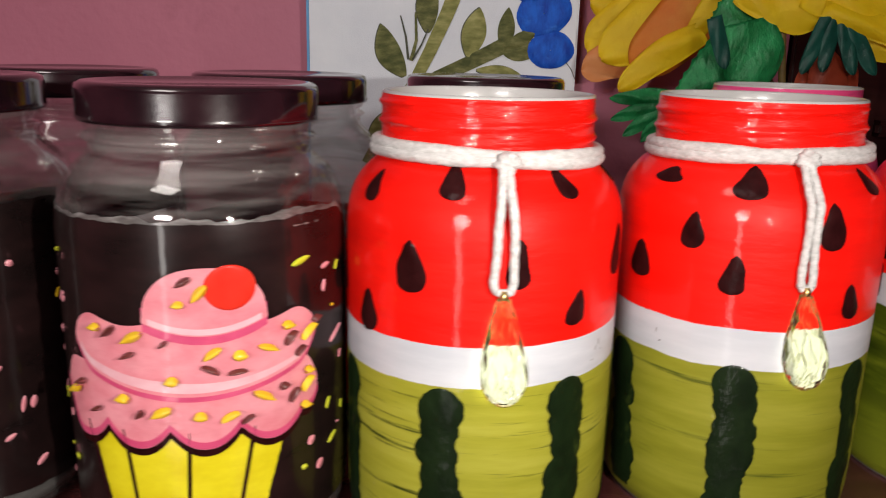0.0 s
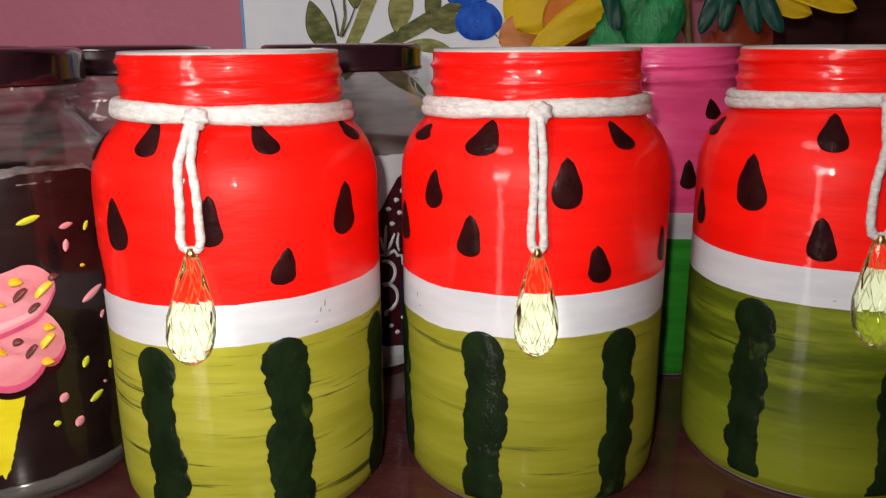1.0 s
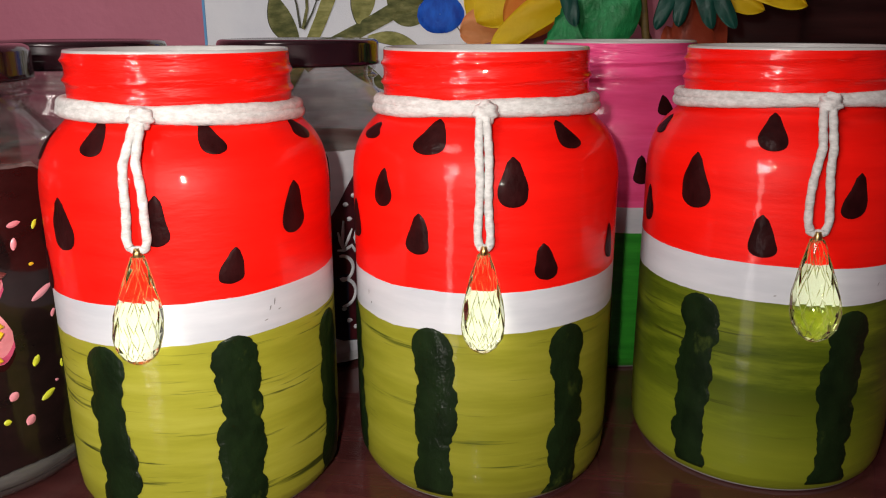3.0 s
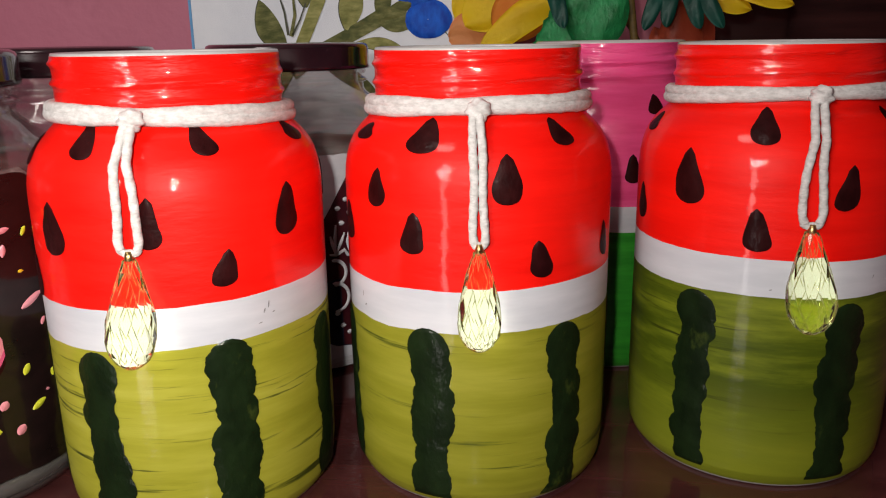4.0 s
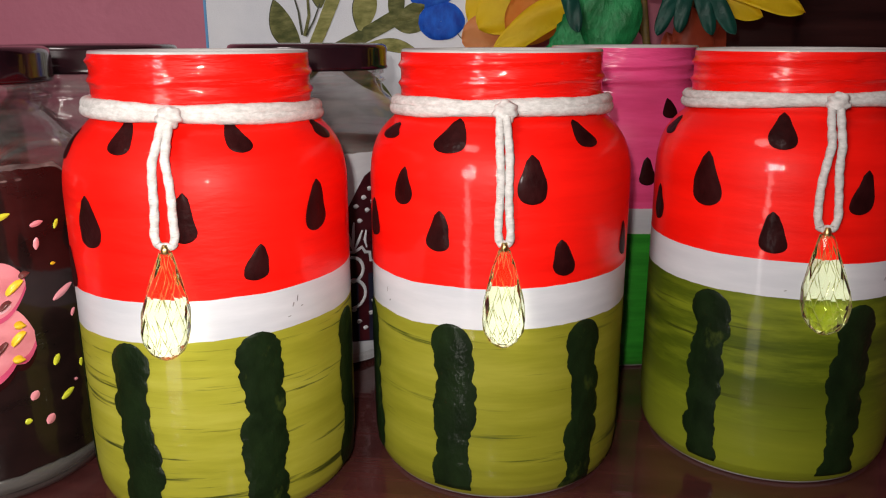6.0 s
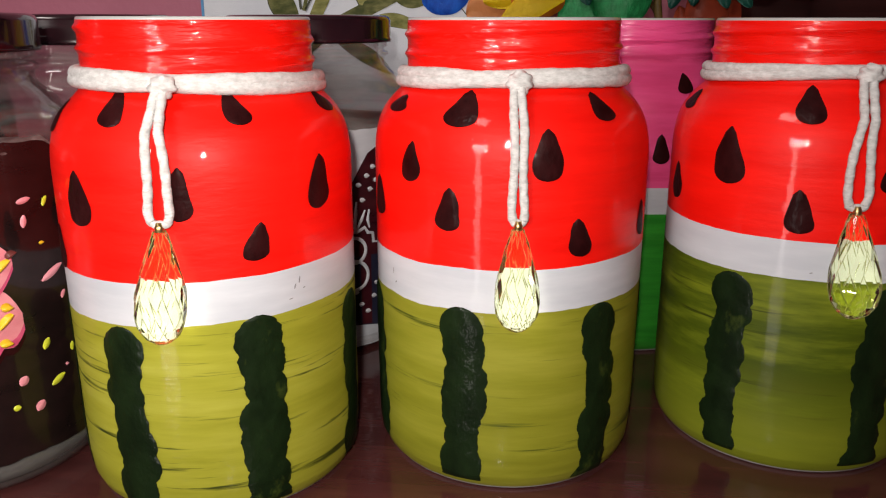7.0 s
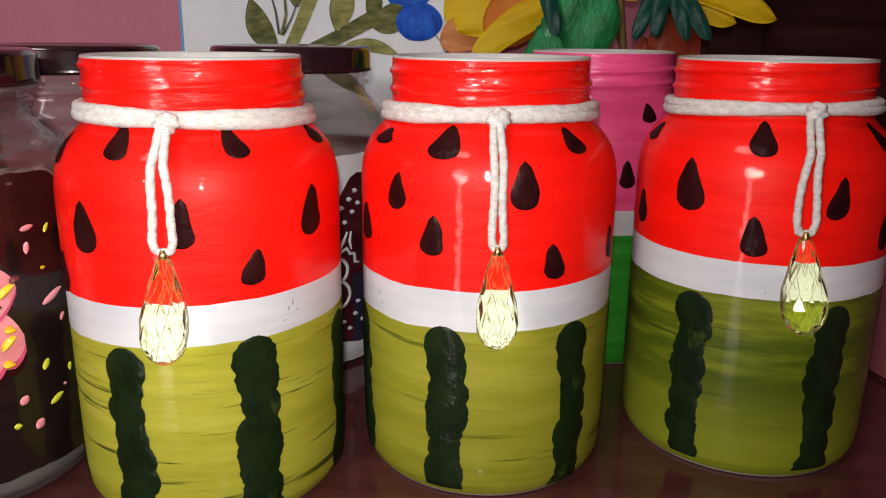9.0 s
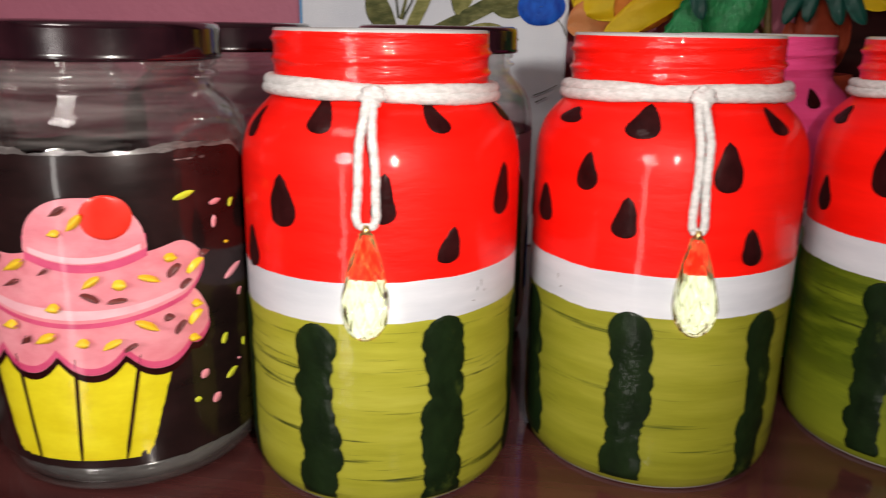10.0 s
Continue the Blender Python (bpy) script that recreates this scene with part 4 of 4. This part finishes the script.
for root, tip, wide, bend, m in [
        ((-0.0648, 0.190), (-0.0870, 0.235), 0.0225, 0.004, LEAF_DARK), ((-0.0444, 0.2290), (-0.0420, 0.275), 0.0200, 0.002, LEAF_DARK), ((-0.0074, 0.2085), (0.0015, 0.2510), 0.0215, 0.0, LEAF_PAINT),
        ((0.0005, 0.1975), (0.0472, 0.1880), 0.0115, 0.003, LEAF_PAINT), ((-0.0760, 0.1600), (-0.0980, 0.1330), 0.0120, 0.0, LEAF_PAINT), ((-0.0300, 0.180), (0.0200, 0.150), 0.014, 0.002, LEAF_DARK)]:
    part("painted_leaf", leaf_bm(root, tip, wide, bend), m, canvas)
    part("leaf_outline", leaf_bm((root[0] - 0.0007, root[1] - 0.0005), (tip[0] - 0.0006, tip[1] + 0.0007), wide + 0.0006, bend, 0.0006), INK, canvas)
part("painted_stem", stem_bm([(-0.100, 0.110), (-0.078, 0.150), (-0.056, 0.185), (-0.042, 0.213), (-0.0278, 0.2446), (-0.012, 0.285), (0.000, 0.330)], 0.0085, 0.0145), LEAF_PAINT, canvas)
part("painted_stem", stem_bm([(-0.060, 0.170), (-0.035, 0.190), (-0.0074, 0.203), (0.010, 0.2120), (0.028, 0.2215)], 0.0110, 0.0140), LEAF_DARK, canvas)
for pts, w in (([(-0.0615, 0.205), (-0.0640, 0.225), (-0.0690, 0.243)], 0.0024), ([(-0.0590, 0.204), (-0.0545, 0.222), (-0.0555, 0.246)], 0.0036), ([(-0.0575, 0.205), (-0.050, 0.218), (-0.044, 0.232)], 0.0020),
               ([(0.0800, 0.206), (0.0850, 0.200), (0.0885, 0.192)], 0.0009), ([(0.0620, 0.1400), (0.0720, 0.1440), (0.0830, 0.1500)], 0.0010), ([(0.0640, 0.1340), (0.0740, 0.1390)], 0.0010)):
    part("painted_twig", stem_bm(pts, w, w * 0.5, 0.0014), INK if w < 0.003 else LEAF_DARK, canvas)
part("painted_sepal", leaf_bm((0.0180, 0.2205), (0.0540, 0.2130), 0.0215, 0.0, 0.0016), LEAF_DARK, canvas)
part("painted_sepal", leaf_bm((0.0240, 0.2140), (0.0270, 0.2520), 0.0150, 0.0, 0.0023), LEAF_DARK, canvas)
part("painted_sepal", leaf_bm((0.0260, 0.2180), (0.0530, 0.2330), 0.0120, 0.0, 0.0030), LEAF_DARK, canvas)


def round_petal_bm(cx, cz, rx, rz, turn, seed, lift=0.0022):
    """A rounded brush-painted petal on the canvas."""
    rows = []
    for k in range(6):
        f = max(0.02, k / 5)
        row = []
        for i in range(28):
            a = 2 * math.pi * i / 28
            w = f * (1 + 0.06 * noise.noise((math.cos(a) * 1.4 + seed, math.sin(a) * 1.4, 0)))
            x, z = rx * w * math.cos(a), rz * w * math.sin(a)
            c, q = math.cos(radians(turn)), math.sin(radians(turn))
            row.append((cx + x * c - z * q, -lift * (1 if k < 5 else 0.3), cz + x * q + z * c))
        rows.append(row)
    return grid_bm(rows, True)


for cx, cz, rx, rz, turn, k in ((0.0580, 0.2475, 0.0250, 0.0200, 20, 1), (0.0655, 0.2165, 0.0205, 0.0165, 5, 2), (0.0500, 0.2760, 0.0230, 0.0180, 60, 3)):
    part("blue_petal", round_petal_bm(cx, cz, rx, rz, turn, k, 0.0022 + 0.0004 * k), BLUE, canvas)


# ---- flower pot ----
PX, PY = 0.262, 0.640
pot = tagged(base("flower_pot", PX, PY), "pot of yellow foam flowers with green crepe leaves", "flower pot")
prof = [(0.0005, 0.002), (0.024, 0.0), (0.026, 0.004), (0.033, 0.14), (0.036, 0.145), (0.0365, 0.166), (0.0350, 0.170), (0.0325, 0.170), (0.0315, 0.15), (0.0005, 0.148)]
part("pot_body", grid_bm([[(r * math.cos(2 * math.pi * i / 40), r * math.sin(2 * math.pi * i / 40), z) for i in range(40)] for r, z in prof], True), POT, pot, "orange-red pot")


def petal(name, root, tip, wide, y, material, belly=0.25, nod=0.0, blunt=0.6, wave=0.0, bend=0.0, thick=0.0012, teeth=0, low=0.18):
    """A foam petal or leaf from root to tip (x, z), at depth y, belly towards the viewer; nod: how far the tip comes forward."""
    a, b = Vector((root[0] - PX, y - PY, root[1])), Vector((tip[0] - PX, y - PY - nod, tip[1]))
    d = b - a
    side = Vector((-d.z, 0, d.x)).normalized()
    nu, nv = 26, 10
    rows = []
    for k in range(nu + 1):
        s = 1 - (1 - k / nu) ** 1.6
        w = wide / 2 * max(0.06, math.sin(math.pi * (low + (0.97 - low) * s)) ** blunt * math.sqrt(max(0, 1 - max(0, (s - 0.78) / 0.22) ** 2.6)))
        row = []
        for j in range(nv + 1):
            v = -1 + 2 * j / nv
            edge = 1.0
            if teeth and abs(v) > 0.99:
                edge = 1 + 0.05 * (1 if (k * teeth // 6) % 2 else -1)
            c = a + d * s + side * (w * v * edge + bend * math.sin(math.pi * s))
            c.y += -belly * wide * (1 - v * v) * math.sin(math.pi * (0.15 + 0.8 * s)) + wave * math.sin(7 * s + 3.3 * v + root[0] * 90)
            c.z += wave * 0.5 * math.sin(9 * s + 2 * v)
            row.append(c)
        rows.append(row)
    bm = grid_bm(rows)
    bmesh.ops.solidify(bm, geom=bm.faces[:], thickness=thick)
    return part(name, bm, material, pot)


# big yellow and orange flower beside the canvas
def far(x, z, k=1.09):
    return (0.167 + (x - 0.167) * k, 0.21 + (z - 0.21) * k)


HEART = far(0.178, 0.268)
petal("yellow_petal", HEART, far(0.100, 0.252), 0.052, 0.702, FOAM_YELLOW, 0.08, 0.004, 0.30, 0.0018)
petal("yellow_petal", HEART, far(0.099, 0.216), 0.050, 0.697, FOAM_YELLOW, 0.10, 0.006, 0.26, 0.0018)
petal("yellow_petal", (0.176, 0.272), (0.103, 0.2105), 0.047, 0.684, FOAM_YELLOW, 0.17, 0.008, 0.36, 0.0016, 0.003)
petal("peach_petal", (0.150, 0.217), (0.089, 0.2000), 0.034, 0.690, FOAM_PEACH, 0.12, 0.006, 0.30, 0.0016, -0.003)
petal("orange_petal", (0.196, 0.274), (0.129, 0.2010), 0.052, 0.676, FOAM_ORANGE, 0.18, 0.006, 0.36, 0.0014, 0.002)
petal("yellow_petal", (0.180, 0.2330), (0.1165, 0.1865), 0.0240, 0.662, FOAM_YELLOW, 0.14, 0.004, 0.34, 0.0012, -0.003)
petal("yellow_petal", (0.205, 0.2720), (0.1700, 0.2260), 0.0220, 0.668, FOAM_YELLOW, 0.14, 0.004, 0.34, 0.0012, -0.002)
petal("yellow_petal", far(0.182, 0.272), far(0.178, 0.238), 0.026, 0.676, FOAM_YELLOW, 0.12, 0.004, 0.3, 0.001)
petal("orange_petal", far(0.176, 0.262), far(0.150, 0.300), 0.044, 0.690, FOAM_ORANGE, 0.12, 0.004, 0.35, 0.001)
petal("yellow_petal", far(0.176, 0.262), far(0.116, 0.290), 0.050, 0.698, FOAM_YELLOW, 0.1, 0.004, 0.3, 0.001)
# second yellow flower above the pot
petal("yellow_petal", (0.244, 0.246), (0.330, 0.2185), 0.0195, 0.596, FOAM_YELLOW, 0.30, 0.004, 0.26, 0.0012, 0.0035, low=0.3)
petal("yellow_petal", (0.258, 0.240), (0.306, 0.2160), 0.0150, 0.606, FOAM_YELLOW, 0.15, 0.004, 0.3, 0.001, -0.002)
petal("yellow_petal", (0.262, 0.264), (0.324, 0.250), 0.046, 0.616, FOAM_YELLOW, 0.1, 0.006, 0.3, 0.0018)
petal("yellow_petal", (0.262, 0.268), (0.204, 0.252), 0.042, 0.614, FOAM_YELLOW, 0.1, 0.006, 0.3, 0.0018)
petal("yellow_petal", (0.262, 0.262), (0.240, 0.306), 0.046, 0.622, FOAM_YELLOW, 0.1, 0.004, 0.3, 0.0016)
petal("yellow_petal", (0.262, 0.262), (0.298, 0.300), 0.046, 0.622, FOAM_YELLOW, 0.1, 0.004, 0.3, 0.0016)
petal("yellow_petal", (0.235, 0.264), (0.306, 0.2330), 0.034, 0.601, FOAM_YELLOW, 0.16, 0.005, 0.32, 0.0016, 0.003)
petal("yellow_petal", (0.192, 0.266), (0.250, 0.2395), 0.032, 0.610, FOAM_YELLOW, 0.14, 0.005, 0.34, 0.0016, -0.002)
# crepe leaves
petal("crepe_leaf", (0.1965, 0.2400), (0.2060, 0.1905), 0.0455, 0.605, CREPE, 0.10, 0.0, 0.45, 0.0016, 0.002, 0.0008, 0, 0.16)
petal("crepe_leaf", (0.206, 0.236), (0.158, 0.172), 0.034, 0.630, CREPE, 0.12, 0.0, 0.5, 0.0018, 0.0, 0.0008, 7)
petal("crepe_leaf", (0.200, 0.226), (0.178, 0.168), 0.034, 0.632, CREPE, 0.12, 0.0, 0.45, 0.0018, 0.0, 0.0008, 7)
petal("crepe_leaf", (0.210, 0.262), (0.180, 0.225), 0.036, 0.624, CREPE, 0.12, 0.0, 0.5, 0.0018, 0.0, 0.0008, 7)
for tip in ((0.104, 0.182), (0.106, 0.166), (0.116, 0.154), (0.130, 0.150)):
    petal("crepe_leaf", (0.156, 0.184), tip, 0.014, 0.616, CREPE, 0.2, 0.0, 0.6, 0.001, 0.0, 0.0008)
for root, tip in (((0.2500, 0.246), (0.2345, 0.204)), ((0.2530, 0.246), (0.2490, 0.2055)), ((0.2570, 0.246), (0.2715, 0.204)), ((0.2620, 0.242), (0.2865, 0.2045)), ((0.1700, 0.242), (0.1810, 0.206))):
    petal("teal_leaflet", root, tip, 0.0118, 0.594, TEAL, 0.16, 0.002, 0.30, 0.0006, 0.0, 0.0016, low=0.25)
petal("red_petal", (0.266, 0.172), (0.258, 0.224), 0.030, 0.612, POT, 0.2, 0.0, 0.6, 0.001)
petal("red_petal", (0.268, 0.172), (0.280, 0.216), 0.024, 0.616, POT, 0.2, 0.0, 0.6, 0.001)
petal("red_petal", (0.262, 0.170), (0.244, 0.206), 0.020, 0.620, POT, 0.2, 0.0, 0.6, 0.001)
part("stem", tube_bm([(-0.018, -0.012, 0.150), (-0.030, -0.022, 0.190), (-0.036, -0.026, 0.230), (-0.040, -0.024, 0.262)], 0.0028, 10, across=(0, 1, 0)), STEM, pot, "brown wrapped stem")
for x, y, z in ((0.190, 0.690, 0.268), (0.262, 0.626, 0.262)):
    part("stem", tube_bm([(0, 0, 0.150), ((x - PX) * 0.4, (y - PY) * 0.5, 0.205), (x - PX, y - PY, z)], 0.0020, 8, across=(0, 1, 0)), STEM, pot)
